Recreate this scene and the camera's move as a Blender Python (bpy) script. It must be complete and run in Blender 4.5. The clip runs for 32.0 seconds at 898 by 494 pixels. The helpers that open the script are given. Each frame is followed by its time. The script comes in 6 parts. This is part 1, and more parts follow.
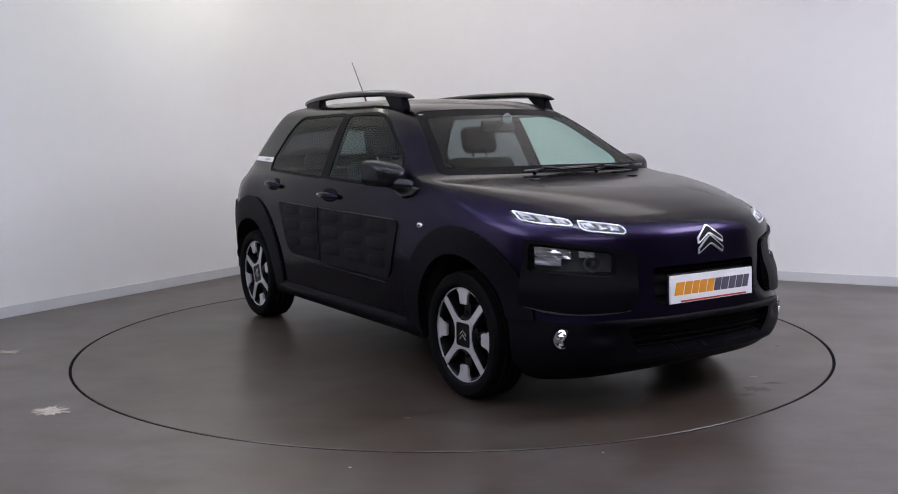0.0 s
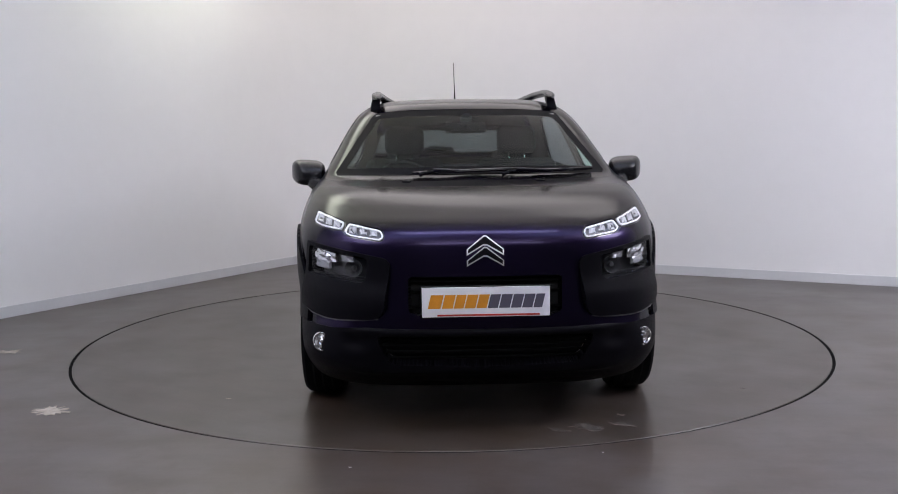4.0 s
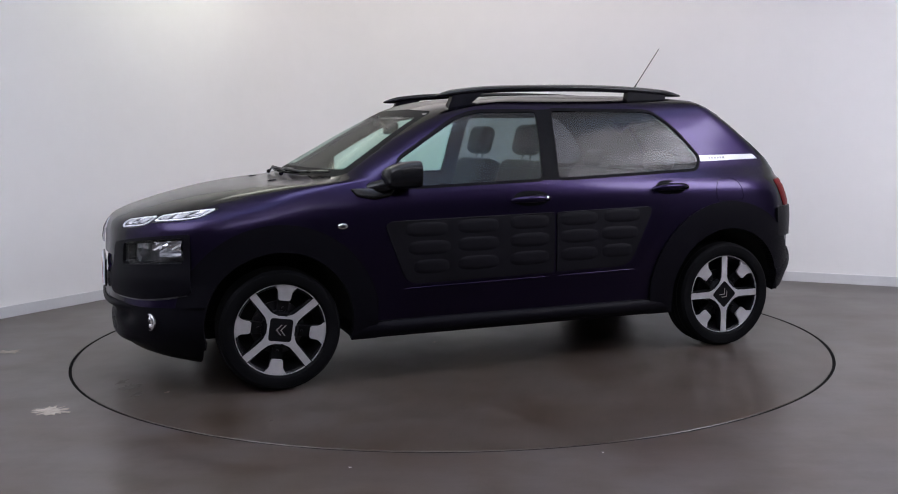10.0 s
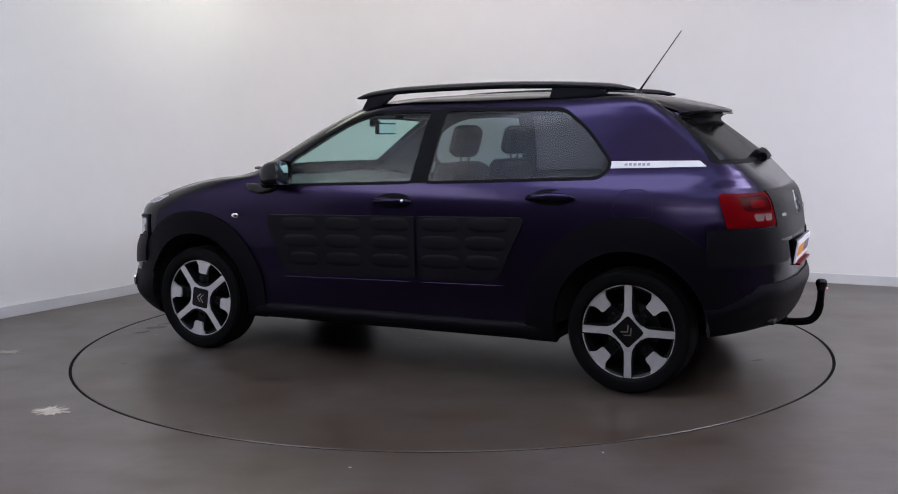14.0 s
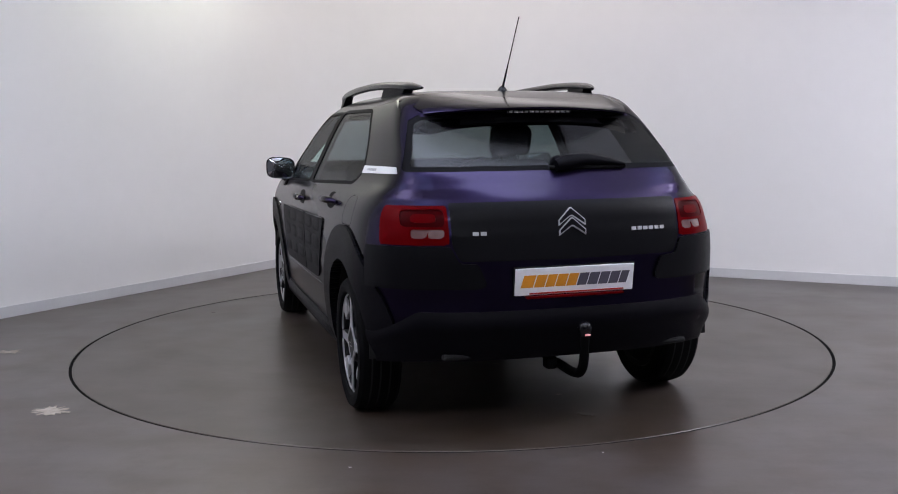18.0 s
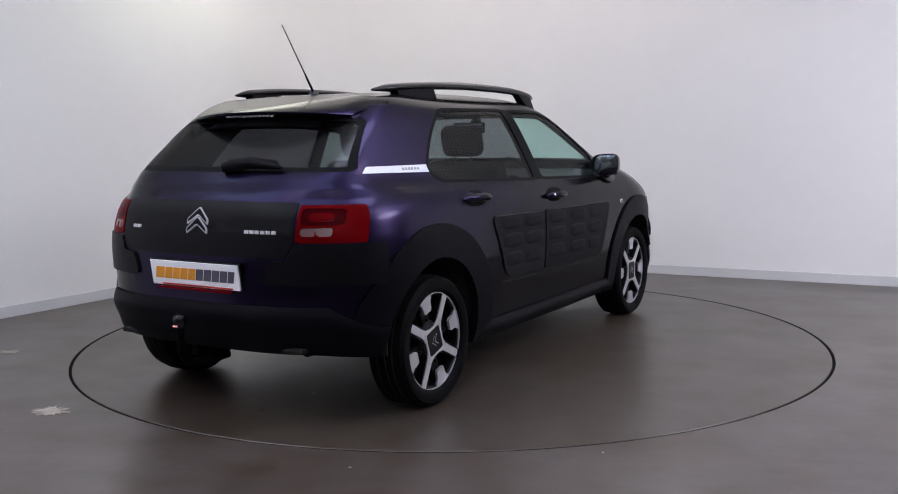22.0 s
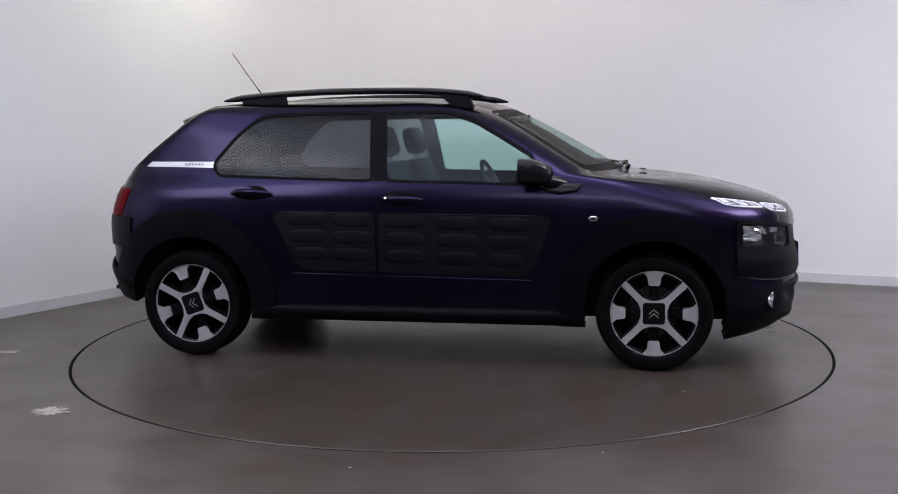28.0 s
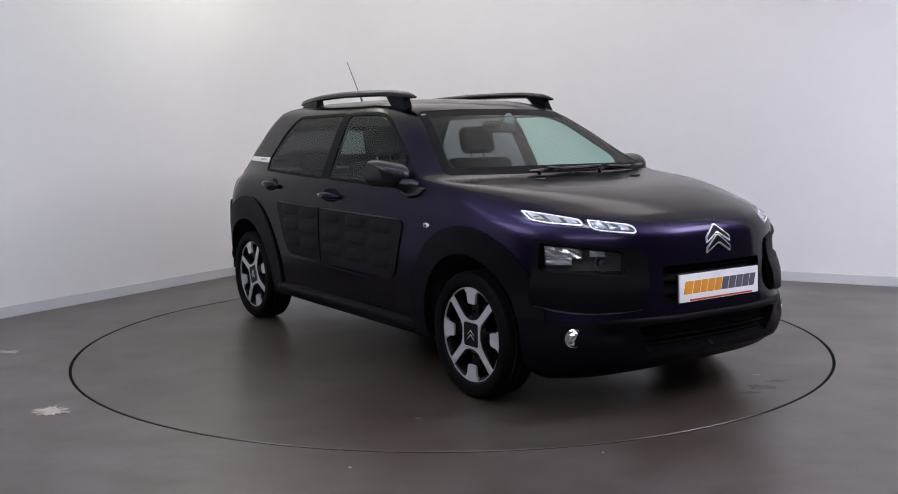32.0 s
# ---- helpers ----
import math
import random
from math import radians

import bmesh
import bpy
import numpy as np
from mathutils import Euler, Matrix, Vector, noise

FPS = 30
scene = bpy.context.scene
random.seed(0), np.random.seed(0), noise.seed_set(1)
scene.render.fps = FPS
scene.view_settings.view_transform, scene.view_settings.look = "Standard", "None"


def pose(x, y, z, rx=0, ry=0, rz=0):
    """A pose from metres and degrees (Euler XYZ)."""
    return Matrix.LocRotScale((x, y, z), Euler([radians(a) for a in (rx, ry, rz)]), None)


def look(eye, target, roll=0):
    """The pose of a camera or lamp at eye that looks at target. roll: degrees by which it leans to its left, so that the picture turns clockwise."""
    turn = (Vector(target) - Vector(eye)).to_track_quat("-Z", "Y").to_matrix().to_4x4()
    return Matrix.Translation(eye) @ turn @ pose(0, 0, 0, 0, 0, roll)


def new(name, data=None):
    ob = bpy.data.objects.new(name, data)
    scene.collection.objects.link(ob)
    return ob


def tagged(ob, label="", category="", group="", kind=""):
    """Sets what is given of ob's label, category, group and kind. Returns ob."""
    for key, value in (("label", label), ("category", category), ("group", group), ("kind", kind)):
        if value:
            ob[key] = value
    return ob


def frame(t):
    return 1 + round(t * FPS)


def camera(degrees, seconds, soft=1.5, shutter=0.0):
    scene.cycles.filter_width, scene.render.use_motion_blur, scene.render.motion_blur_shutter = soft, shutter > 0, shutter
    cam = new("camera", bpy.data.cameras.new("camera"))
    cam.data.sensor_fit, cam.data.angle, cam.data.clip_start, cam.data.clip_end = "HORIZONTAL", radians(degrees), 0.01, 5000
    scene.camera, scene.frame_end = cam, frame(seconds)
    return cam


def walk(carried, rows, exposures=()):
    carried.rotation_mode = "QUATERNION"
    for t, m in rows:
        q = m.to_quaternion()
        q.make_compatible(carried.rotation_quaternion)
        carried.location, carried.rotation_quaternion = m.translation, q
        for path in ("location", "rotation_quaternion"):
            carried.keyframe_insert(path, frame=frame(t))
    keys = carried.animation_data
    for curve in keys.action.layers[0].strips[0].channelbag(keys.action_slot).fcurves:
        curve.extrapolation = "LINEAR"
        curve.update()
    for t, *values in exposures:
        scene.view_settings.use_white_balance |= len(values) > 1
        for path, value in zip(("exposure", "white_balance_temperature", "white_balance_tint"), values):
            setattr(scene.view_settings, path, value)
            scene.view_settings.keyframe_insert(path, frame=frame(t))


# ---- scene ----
# ================= camera =================
cam = camera(50.05, 32.0, soft=1.0)
EYE = pose(0, -5.905, 1.244, 0, 0, 0.084) @ pose(0, 0, 0, 90 - 6.616, 0, 0) @ pose(0, 0, 0, 0, 0, -0.717)
walk(cam, [(0, EYE), (32, EYE)])

# ================= world =================
world = bpy.data.worlds.new("world")
world.use_nodes = True
world.node_tree.nodes["Background"].inputs[0].default_value = (0.55, 0.58, 0.65, 1)
world.node_tree.nodes["Background"].inputs[1].default_value = 0.05
scene.world = world
scene.view_settings.exposure = 0.05


# ================= materials =================
def mat_new(name):
    m = bpy.data.materials.new(name)
    m.use_nodes = True
    nt = m.node_tree
    return m, nt, nt.nodes["Principled BSDF"]


def plain(name, col, rough=0.5, metal=0.0, coat=0.0, noise_scale=0.0, amount=0.0, bump=0.0, bump_scale=300.0, rough_var=0.0, spec=0.5):
    """A principled surface; colour and gloss vary at two scales, with a fine relief."""
    m, nt, b = mat_new(name)
    b.inputs["Base Color"].default_value = (*col, 1)
    b.inputs["Roughness"].default_value = rough
    b.inputs["Metallic"].default_value = metal
    b.inputs["Coat Weight"].default_value = coat
    b.inputs["Coat Roughness"].default_value = 0.04
    b.inputs["Specular IOR Level"].default_value = spec
    tc = nt.nodes.new("ShaderNodeTexCoord")
    if amount > 0:
        n1 = nt.nodes.new("ShaderNodeTexNoise")
        n1.inputs["Scale"].default_value = noise_scale
        n1.inputs["Detail"].default_value = 6
        nt.links.new(tc.outputs["Object"], n1.inputs["Vector"])
        n2 = nt.nodes.new("ShaderNodeTexNoise")
        n2.inputs["Scale"].default_value = noise_scale * 13
        n2.inputs["Detail"].default_value = 4
        nt.links.new(tc.outputs["Object"], n2.inputs["Vector"])
        add = nt.nodes.new("ShaderNodeMath")
        add.operation = "MULTIPLY_ADD"
        nt.links.new(n2.outputs["Fac"], add.inputs[0])
        add.inputs[1].default_value = 0.4
        nt.links.new(n1.outputs["Fac"], add.inputs[2])
        mr = nt.nodes.new("ShaderNodeMapRange")
        mr.inputs["From Min"].default_value, mr.inputs["From Max"].default_value = 0.4, 1.0
        mr.inputs["To Min"].default_value, mr.inputs["To Max"].default_value = 1 - amount, 1 + amount
        nt.links.new(add.outputs[0], mr.inputs["Value"])
        mul = nt.nodes.new("ShaderNodeVectorMath")
        mul.operation = "SCALE"
        mul.inputs[0].default_value = col
        nt.links.new(mr.outputs[0], mul.inputs["Scale"])
        nt.links.new(mul.outputs[0], b.inputs["Base Color"])
        if rough_var:
            mr2 = nt.nodes.new("ShaderNodeMapRange")
            mr2.inputs["From Min"].default_value, mr2.inputs["From Max"].default_value = 0.4, 1.0
            mr2.inputs["To Min"].default_value, mr2.inputs["To Max"].default_value = rough - rough_var, rough + rough_var
            nt.links.new(add.outputs[0], mr2.inputs["Value"])
            nt.links.new(mr2.outputs[0], b.inputs["Roughness"])
    if bump > 0:
        nb = nt.nodes.new("ShaderNodeTexNoise")
        nb.inputs["Scale"].default_value = bump_scale
        nb.inputs["Detail"].default_value = 3
        nt.links.new(tc.outputs["Object"], nb.inputs["Vector"])
        bp = nt.nodes.new("ShaderNodeBump")
        bp.inputs["Strength"].default_value = bump
        bp.inputs["Distance"].default_value = 0.002
        nt.links.new(nb.outputs["Fac"], bp.inputs["Height"])
        nt.links.new(bp.outputs[0], b.inputs["Normal"])
    return m


def glass(name, tint, gloss=0.20):
    """Window glass: tinted see-through pane with a Fresnel gloss."""
    m = bpy.data.materials.new(name)
    m.use_nodes = True
    nt = m.node_tree
    nt.nodes.clear()
    out = nt.nodes.new("ShaderNodeOutputMaterial")
    mix = nt.nodes.new("ShaderNodeMixShader")
    tr = nt.nodes.new("ShaderNodeBsdfTransparent")
    tr.inputs[0].default_value = (*tint, 1)
    gl = nt.nodes.new("ShaderNodeBsdfGlossy")
    gl.inputs["Roughness"].default_value = gloss
    lw = nt.nodes.new("ShaderNodeLayerWeight")
    lw.inputs["Blend"].default_value = 0.5
    pw = nt.nodes.new("ShaderNodeMath")
    pw.operation = "POWER"
    pw.inputs[1].default_value = 4.5
    nt.links.new(lw.outputs["Facing"], pw.inputs[0])
    ma = nt.nodes.new("ShaderNodeMath")
    ma.operation = "MULTIPLY_ADD"
    ma.inputs[1].default_value, ma.inputs[2].default_value = 0.32, 0.031
    nt.links.new(pw.outputs[0], ma.inputs[0])
    nt.links.new(ma.outputs[0], mix.inputs[0])
    nt.links.new(tr.outputs[0], mix.inputs[1])
    nt.links.new(gl.outputs[0], mix.inputs[2])
    nt.links.new(mix.outputs[0], out.inputs[0])
    return m


def glow(name, col, strength):
    m, nt, b = mat_new(name)
    b.inputs["Base Color"].default_value = (0.8, 0.8, 0.8, 1)
    b.inputs["Emission Color"].default_value = (*col, 1)
    b.inputs["Emission Strength"].default_value = strength
    return m


def flake_paint(name, col):
    """Metallic car paint: coloured flakes under a clear coat, with a slight orange peel."""
    m, nt, b = mat_new(name)
    b.inputs["Metallic"].default_value = 1.0
    b.inputs["Roughness"].default_value = 0.29
    b.inputs["Coat Weight"].default_value = 1.0
    b.inputs["Specular Tint"].default_value = (0.12, 0.10, 0.12, 1)
    b.inputs["Coat IOR"].default_value = 1.22
    b.inputs["Coat Roughness"].default_value = 0.05
    tc = nt.nodes.new("ShaderNodeTexCoord")
    vo = nt.nodes.new("ShaderNodeTexVoronoi")
    vo.inputs["Scale"].default_value = 1400
    nt.links.new(tc.outputs["Object"], vo.inputs["Vector"])
    dust = nt.nodes.new("ShaderNodeTexNoise")
    dust.inputs["Scale"].default_value = 3.0
    dust.inputs["Detail"].default_value = 5
    nt.links.new(tc.outputs["Object"], dust.inputs["Vector"])
    sep = nt.nodes.new("ShaderNodeSeparateColor")
    nt.links.new(vo.outputs["Color"], sep.inputs[0])
    mr = nt.nodes.new("ShaderNodeMapRange")
    mr.inputs["To Min"].default_value, mr.inputs["To Max"].default_value = 0.75, 1.25
    nt.links.new(sep.outputs[0], mr.inputs["Value"])
    mul = nt.nodes.new("ShaderNodeVectorMath")
    mul.operation = "SCALE"
    mul.inputs[0].default_value = col
    nt.links.new(mr.outputs[0], mul.inputs["Scale"])
    nt.links.new(mul.outputs[0], b.inputs["Base Color"])
    mr2 = nt.nodes.new("ShaderNodeMapRange")
    mr2.inputs["To Min"].default_value, mr2.inputs["To Max"].default_value = 0.13, 0.19
    nt.links.new(dust.outputs["Fac"], mr2.inputs["Value"])
    nt.links.new(mr2.outputs[0], b.inputs["Coat Roughness"])
    return m


PAINT = flake_paint("purple_paint", (0.0172, 0.0112, 0.0372))
CLAD = plain("black_plastic", (0.0034, 0.0031, 0.0050), 0.45, spec=0.06, noise_scale=4, amount=0.25, bump=0.25, bump_scale=900)
PLASTIC = plain("smooth_black_plastic", (0.0055, 0.0055, 0.0068), 0.26, spec=0.30, noise_scale=5, amount=0.2)
GLOSSBLACK = plain("gloss_black", (0.006, 0.006, 0.008), 0.12, coat=0.6)
SHELL = plain("under_shell", (0.004, 0.004, 0.005), 0.9)
BUMPS = plain("airbump_rubber", (0.0034, 0.0030, 0.0052), 0.6, spec=0.14, noise_scale=6, amount=0.2, bump=0.15, bump_scale=700)
GLASS_CLEAR = glass("clear_green_glass", (0.62, 0.82, 0.77))
GLASS_SCREEN = glass("screen_glass", (0.66, 0.80, 0.76))
GLASS_DARK = glass("privacy_glass", (0.25, 0.26, 0.285))
GLASS_REAR = glass("rear_privacy_glass", (0.165, 0.172, 0.18))
LENS = glass("lamp_lens", (0.92, 0.93, 0.95), 0.01)
RED_LENS = plain("red_lens", (0.10, 0.0006, 0.002), 0.3, spec=0.02)
RED_DEEP = plain("deep_red_lens", (0.040, 0.0005, 0.0015), 0.3, spec=0.02)
CLEAR_LENS = plain("frosted_clear_lens", (0.14, 0.075, 0.075), 0.25, coat=0.3)
BRAKE = plain("brake_lens", (0.16, 0.15, 0.15), 0.25, coat=0.4)
CHROME = plain("chrome", (0.80, 0.80, 0.82), 0.12, 1.0)
BADGE = plain("bright_badge", (0.66, 0.66, 0.69), 0.25, 0.35)
LAMP_GREY = plain("lamp_housing_grey", (0.085, 0.085, 0.092), 0.3, spec=0.4)
FACET = plain("lamp_facet", (0.46, 0.46, 0.49), 0.25, 0.3)
ALLOY = plain("machined_alloy", (0.58, 0.57, 0.59), 0.38, 0.6, noise_scale=20, amount=0.12)
ALLOY_DARK = plain("dark_alloy", (0.004, 0.004, 0.005), 0.35, spec=0.15)
RUBBER = plain("tyre_rubber", (0.0024, 0.0024, 0.0031), 0.65, spec=0.08, noise_scale=8, amount=0.35, bump=0.3, bump_scale=250)
TOW_BLACK = plain("dull_black", (0.0018, 0.0018, 0.0022), 0.6, spec=0.05)
PRINT_GREY = plain("grey_print", (0.30, 0.30, 0.32), 0.5)
SMEAR = plain("pale_smear", (0.088, 0.077, 0.069), 0.6, noise_scale=25, amount=0.35)
DISC_STEEL = plain("brake_steel", (0.05, 0.05, 0.055), 0.4, 1.0, noise_scale=30, amount=0.2)
WHITE_TRIM = plain("white_trim", (0.78, 0.78, 0.80), 0.3, coat=0.4, noise_scale=6, amount=0.04)
PLATE_WHITE = plain("plate_white", (0.86, 0.86, 0.92), 0.35, noise_scale=5, amount=0.05)
ORANGE = plain("orange_print", (0.75, 0.30, 0.02), 0.5, noise_scale=12, amount=0.15)
DARKPRINT = plain("slate_print", (0.09, 0.085, 0.12), 0.5, noise_scale=12, amount=0.15)
REDPRINT = plain("red_print", (0.45, 0.03, 0.02), 0.5)
SEAT = plain("seat_cloth", (0.013, 0.013, 0.015), 0.9, noise_scale=6, amount=0.25, bump=0.1, bump_scale=120)
DASH = plain("dash_plastic", (0.018, 0.018, 0.020), 0.6, noise_scale=6, amount=0.2, bump=0.2, bump_scale=500)
LINING = plain("head_lining", (0.28, 0.27, 0.26), 0.9, noise_scale=10, amount=0.1)
MIRROR = plain("mirror_glass", (0.85, 0.9, 0.95), 0.02, 1.0)
REFLECTOR = plain("lamp_reflector", (0.75, 0.75, 0.77), 0.15, 1.0)
LAMP_DARK = plain("lamp_bezel", (0.018, 0.018, 0.021), 0.3, spec=0.3)
SATIN = plain("satin_black_plastic", (0.0042, 0.0042, 0.0058), 0.42, spec=0.10, noise_scale=4, amount=0.2, bump=0.2, bump_scale=900)
DRL_MAT = plain("daylight_rim", (0.85, 0.85, 0.90), 0.25, 0.0, coat=1.0)
DRL_IN_MAT = plain("daylight_lens", (0.09, 0.09, 0.10), 0.2, 0.3)
TRIM = plain("grey_cabin_trim", (0.016, 0.016, 0.017), 0.85, noise_scale=8, amount=0.15)


def floor_material(name, base, warm):
    """Worn grey-brown painted concrete: broad stains, fine grit, tyre scuffs and an uneven gloss."""
    m, nt, b = mat_new(name)
    tc = nt.nodes.new("ShaderNodeTexCoord")

    def tex(scale, detail, stretch=None):
        n = nt.nodes.new("ShaderNodeTexNoise")
        n.inputs["Scale"].default_value = scale
        n.inputs["Detail"].default_value = detail
        n.inputs["Roughness"].default_value = 0.6
        if stretch:
            mp = nt.nodes.new("ShaderNodeMapping")
            mp.inputs["Scale"].default_value = stretch
            mp.inputs["Rotation"].default_value = (0, 0, 0.35)
            nt.links.new(tc.outputs["Object"], mp.inputs["Vector"])
            nt.links.new(mp.outputs[0], n.inputs["Vector"])
        else:
            nt.links.new(tc.outputs["Object"], n.inputs["Vector"])
        return n.outputs["Fac"]

    def ramp(src, stops):
        r = nt.nodes.new("ShaderNodeValToRGB")
        els = r.color_ramp.elements
        els[0].position, els[0].color = stops[0][0], (*stops[0][1], 1)
        els[1].position, els[1].color = stops[-1][0], (*stops[-1][1], 1)
        for p, c in stops[1:-1]:
            e = els.new(p)
            e.color = (*c, 1)
        nt.links.new(src, r.inputs[0])
        return r.outputs[0]

    def mixc(kind, fac, a, c):
        mx = nt.nodes.new("ShaderNodeMix")
        mx.data_type, mx.blend_type = "RGBA", kind
        if isinstance(fac, float):
            mx.inputs[0].default_value = fac
        else:
            nt.links.new(fac, mx.inputs[0])
        nt.links.new(a, mx.inputs[6])
        nt.links.new(c, mx.inputs[7])
        return mx.outputs[2]

    broad = ramp(tex(0.9, 3), [(0.3, warm), (0.7, base)])
    streak = ramp(tex(1.6, 4, (0.5, 3.0, 1)), [(0.3, (0.88, 0.87, 0.86)), (0.7, (1.06, 1.06, 1.07))])
    grit = ramp(tex(60, 4), [(0.3, (0.92, 0.92, 0.92)), (0.7, (1.07, 1.07, 1.07))])
    stain = ramp(tex(4.5, 6), [(0.34, (0.74, 0.69, 0.63)), (0.50, (1.0, 0.99, 0.98)), (0.68, (1.08, 1.08, 1.12))])
    blotch = ramp(tex(2.3, 5, (1.0, 1.5, 1)), [(0.36, (0.78, 0.68, 0.58)), (0.52, (1.0, 1.0, 1.0)), (0.66, (1.02, 1.05, 1.10))])
    worn = ramp(tex(9.0, 7, (0.35, 2.4, 1)), [(0.30, (0.84, 0.82, 0.80)), (0.48, (1.0, 1.0, 1.0)), (0.74, (1.14, 1.12, 1.10))])
    col = mixc("MULTIPLY", 0.8, broad, streak)
    col = mixc("MULTIPLY", 0.8, col, blotch)
    col = mixc("MULTIPLY", 0.7, col, worn)
    col = mixc("MULTIPLY", 0.9, col, stain)
    col = mixc("MULTIPLY", 0.7, col, grit)
    nt.links.new(col, b.inputs["Base Color"])
    mr = nt.nodes.new("ShaderNodeMapRange")
    mr.inputs["From Min"].default_value, mr.inputs["From Max"].default_value = 0.3, 0.7
    mr.inputs["To Min"].default_value, mr.inputs["To Max"].default_value = 0.30, 0.37
    nt.links.new(tex(1.6, 2), mr.inputs["Value"])
    nt.links.new(mr.outputs[0], b.inputs["Roughness"])
    bp = nt.nodes.new("ShaderNodeBump")
    bp.inputs["Strength"].default_value = 0.05
    bp.inputs["Distance"].default_value = 0.001
    nt.links.new(tex(120, 3), bp.inputs["Height"])
    nt.links.new(bp.outputs[0], b.inputs["Normal"])
    return m


FLOOR = floor_material("floor_paint", (0.081, 0.071, 0.068), (0.054, 0.041, 0.033))
TABLE = floor_material("turntable_paint", (0.060, 0.050, 0.044), (0.045, 0.033, 0.025))
WALL = plain("white_wall", (0.82, 0.81, 0.80), 0.55, noise_scale=0.7, amount=0.025, bump=0.06, bump_scale=120)
UNSEEN_WALL = plain("unseen_dark_wall", (0.09, 0.09, 0.095), 0.7, noise_scale=0.7, amount=0.08, bump=0.06, bump_scale=120)
SKIRT = plain("skirting_white", (0.62, 0.62, 0.63), 0.4, noise_scale=3, amount=0.06)
CEIL = plain("ceiling_white", (0.78, 0.765, 0.755), 0.8, noise_scale=1, amount=0.03)
SCUFF = plain("plaster_mark", (0.34, 0.30, 0.26), 0.8, noise_scale=30, amount=0.25)
SEAL = plain("rubber_seal", (0.004, 0.004, 0.005), 0.6, spec=0.06)
SEAM = plain("seam_dark", (0.004, 0.004, 0.004), 0.9, spec=0.05)


# ================= mesh helpers =================
def mesh_ob(name, V, F, mat, parent=None, label="", smooth=True, mats=None):
    me = bpy.data.meshes.new(name)
    me.from_pydata([tuple(map(float, v)) for v in V], [], [tuple(map(int, f)) for f in F])
    me.materials.append(mat)
    if smooth:
        me.polygons.foreach_set("use_smooth", [True] * len(me.polygons))
    me.update()
    ob = new(name, me)
    if parent:
        ob.parent = parent
    if label:
        tagged(ob, label)
    return ob


def bm_ob(name, bm, mat, parent=None, label="", smooth=False, angle=0.6):
    bmesh.ops.recalc_face_normals(bm, faces=bm.faces[:])
    me = bpy.data.meshes.new(name)
    bm.to_mesh(me)
    bm.free()
    me.materials.append(mat)
    if smooth:
        me.polygons.foreach_set("use_smooth", [True] * len(me.polygons))
        me.set_sharp_from_angle(angle=angle)
    ob = new(name, me)
    if parent:
        ob.parent = parent
    if label:
        tagged(ob, label)
    return ob


def add_box(bm, x0, x1, y0, y1, z0, z1, bevel=0.0, m=None, seg=2):
    r = bmesh.ops.create_cube(bm, size=1)
    vs = r["verts"]
    for v in vs:
        v.co = Vector((x0 + (v.co.x + 0.5) * (x1 - x0), y0 + (v.co.y + 0.5) * (y1 - y0), z0 + (v.co.z + 0.5) * (z1 - z0)))
    if bevel > 0:
        es = {e for v in vs for e in v.link_edges}
        r2 = bmesh.ops.bevel(bm, geom=list(es), offset=bevel, segments=seg, profile=0.5, affect="EDGES")
        vs = list({v for f in r2["faces"] for v in f.verts} | {v for v in vs if v.is_valid})
    if m is not None:
        bmesh.ops.transform(bm, matrix=m, verts=vs)
    return vs


def add_prism(bm, outline, z0, z1, m=None):
    """A flat outline (x, y) extruded from z0 to z1."""
    lo = [bm.verts.new((x, y, z0)) for x, y in outline]
    hi = [bm.verts.new((x, y, z1)) for x, y in outline]
    n = len(lo)
    bm.faces.new(lo[::-1])
    bm.faces.new(hi)
    for i in range(n):
        bm.faces.new((lo[i], lo[(i + 1) % n], hi[(i + 1) % n], hi[i]))
    if m is not None:
        bmesh.ops.transform(bm, matrix=m, verts=lo + hi)
    return lo + hi


def add_lathe(bm, profile, n=48, m=None, closed=True):
    """Turns a profile of (radius, height) about z."""
    rings = []
    for r, h in profile:
        rings.append([bm.verts.new((r * math.cos(2 * math.pi * k / n), r * math.sin(2 * math.pi * k / n), h)) for k in range(n)])
    for a, b in zip(rings, rings[1:] + ([rings[0]] if closed else [])):
        for k in range(n):
            bm.faces.new((a[k], a[(k + 1) % n], b[(k + 1) % n], b[k]))
    vs = [v for r in rings for v in r]
    if m is not None:
        bmesh.ops.transform(bm, matrix=m, verts=vs)
    return vs


def add_tube(bm, pts, radii, n=8, cap=True):
    """A round tube along points."""
    rings = []
    pts = [Vector(p) for p in pts]
    for i, p in enumerate(pts):
        d = (pts[min(i + 1, len(pts) - 1)] - pts[max(i - 1, 0)]).normalized()
        a = d.orthogonal().normalized() if abs(d.y) > 0.95 else d.cross(Vector((0, 1, 0))).normalized()
        b = d.cross(a)
        r = radii[i] if isinstance(radii, (list, tuple)) else radii
        rings.append([bm.verts.new(p + (a * math.cos(2 * math.pi * k / n) + b * math.sin(2 * math.pi * k / n)) * r) for k in range(n)])
    for a, b in zip(rings, rings[1:]):
        for k in range(n):
            bm.faces.new((a[k], a[(k + 1) % n], b[(k + 1) % n], b[k]))
    if cap:
        bm.faces.new(rings[0][::-1])
        bm.faces.new(rings[-1])


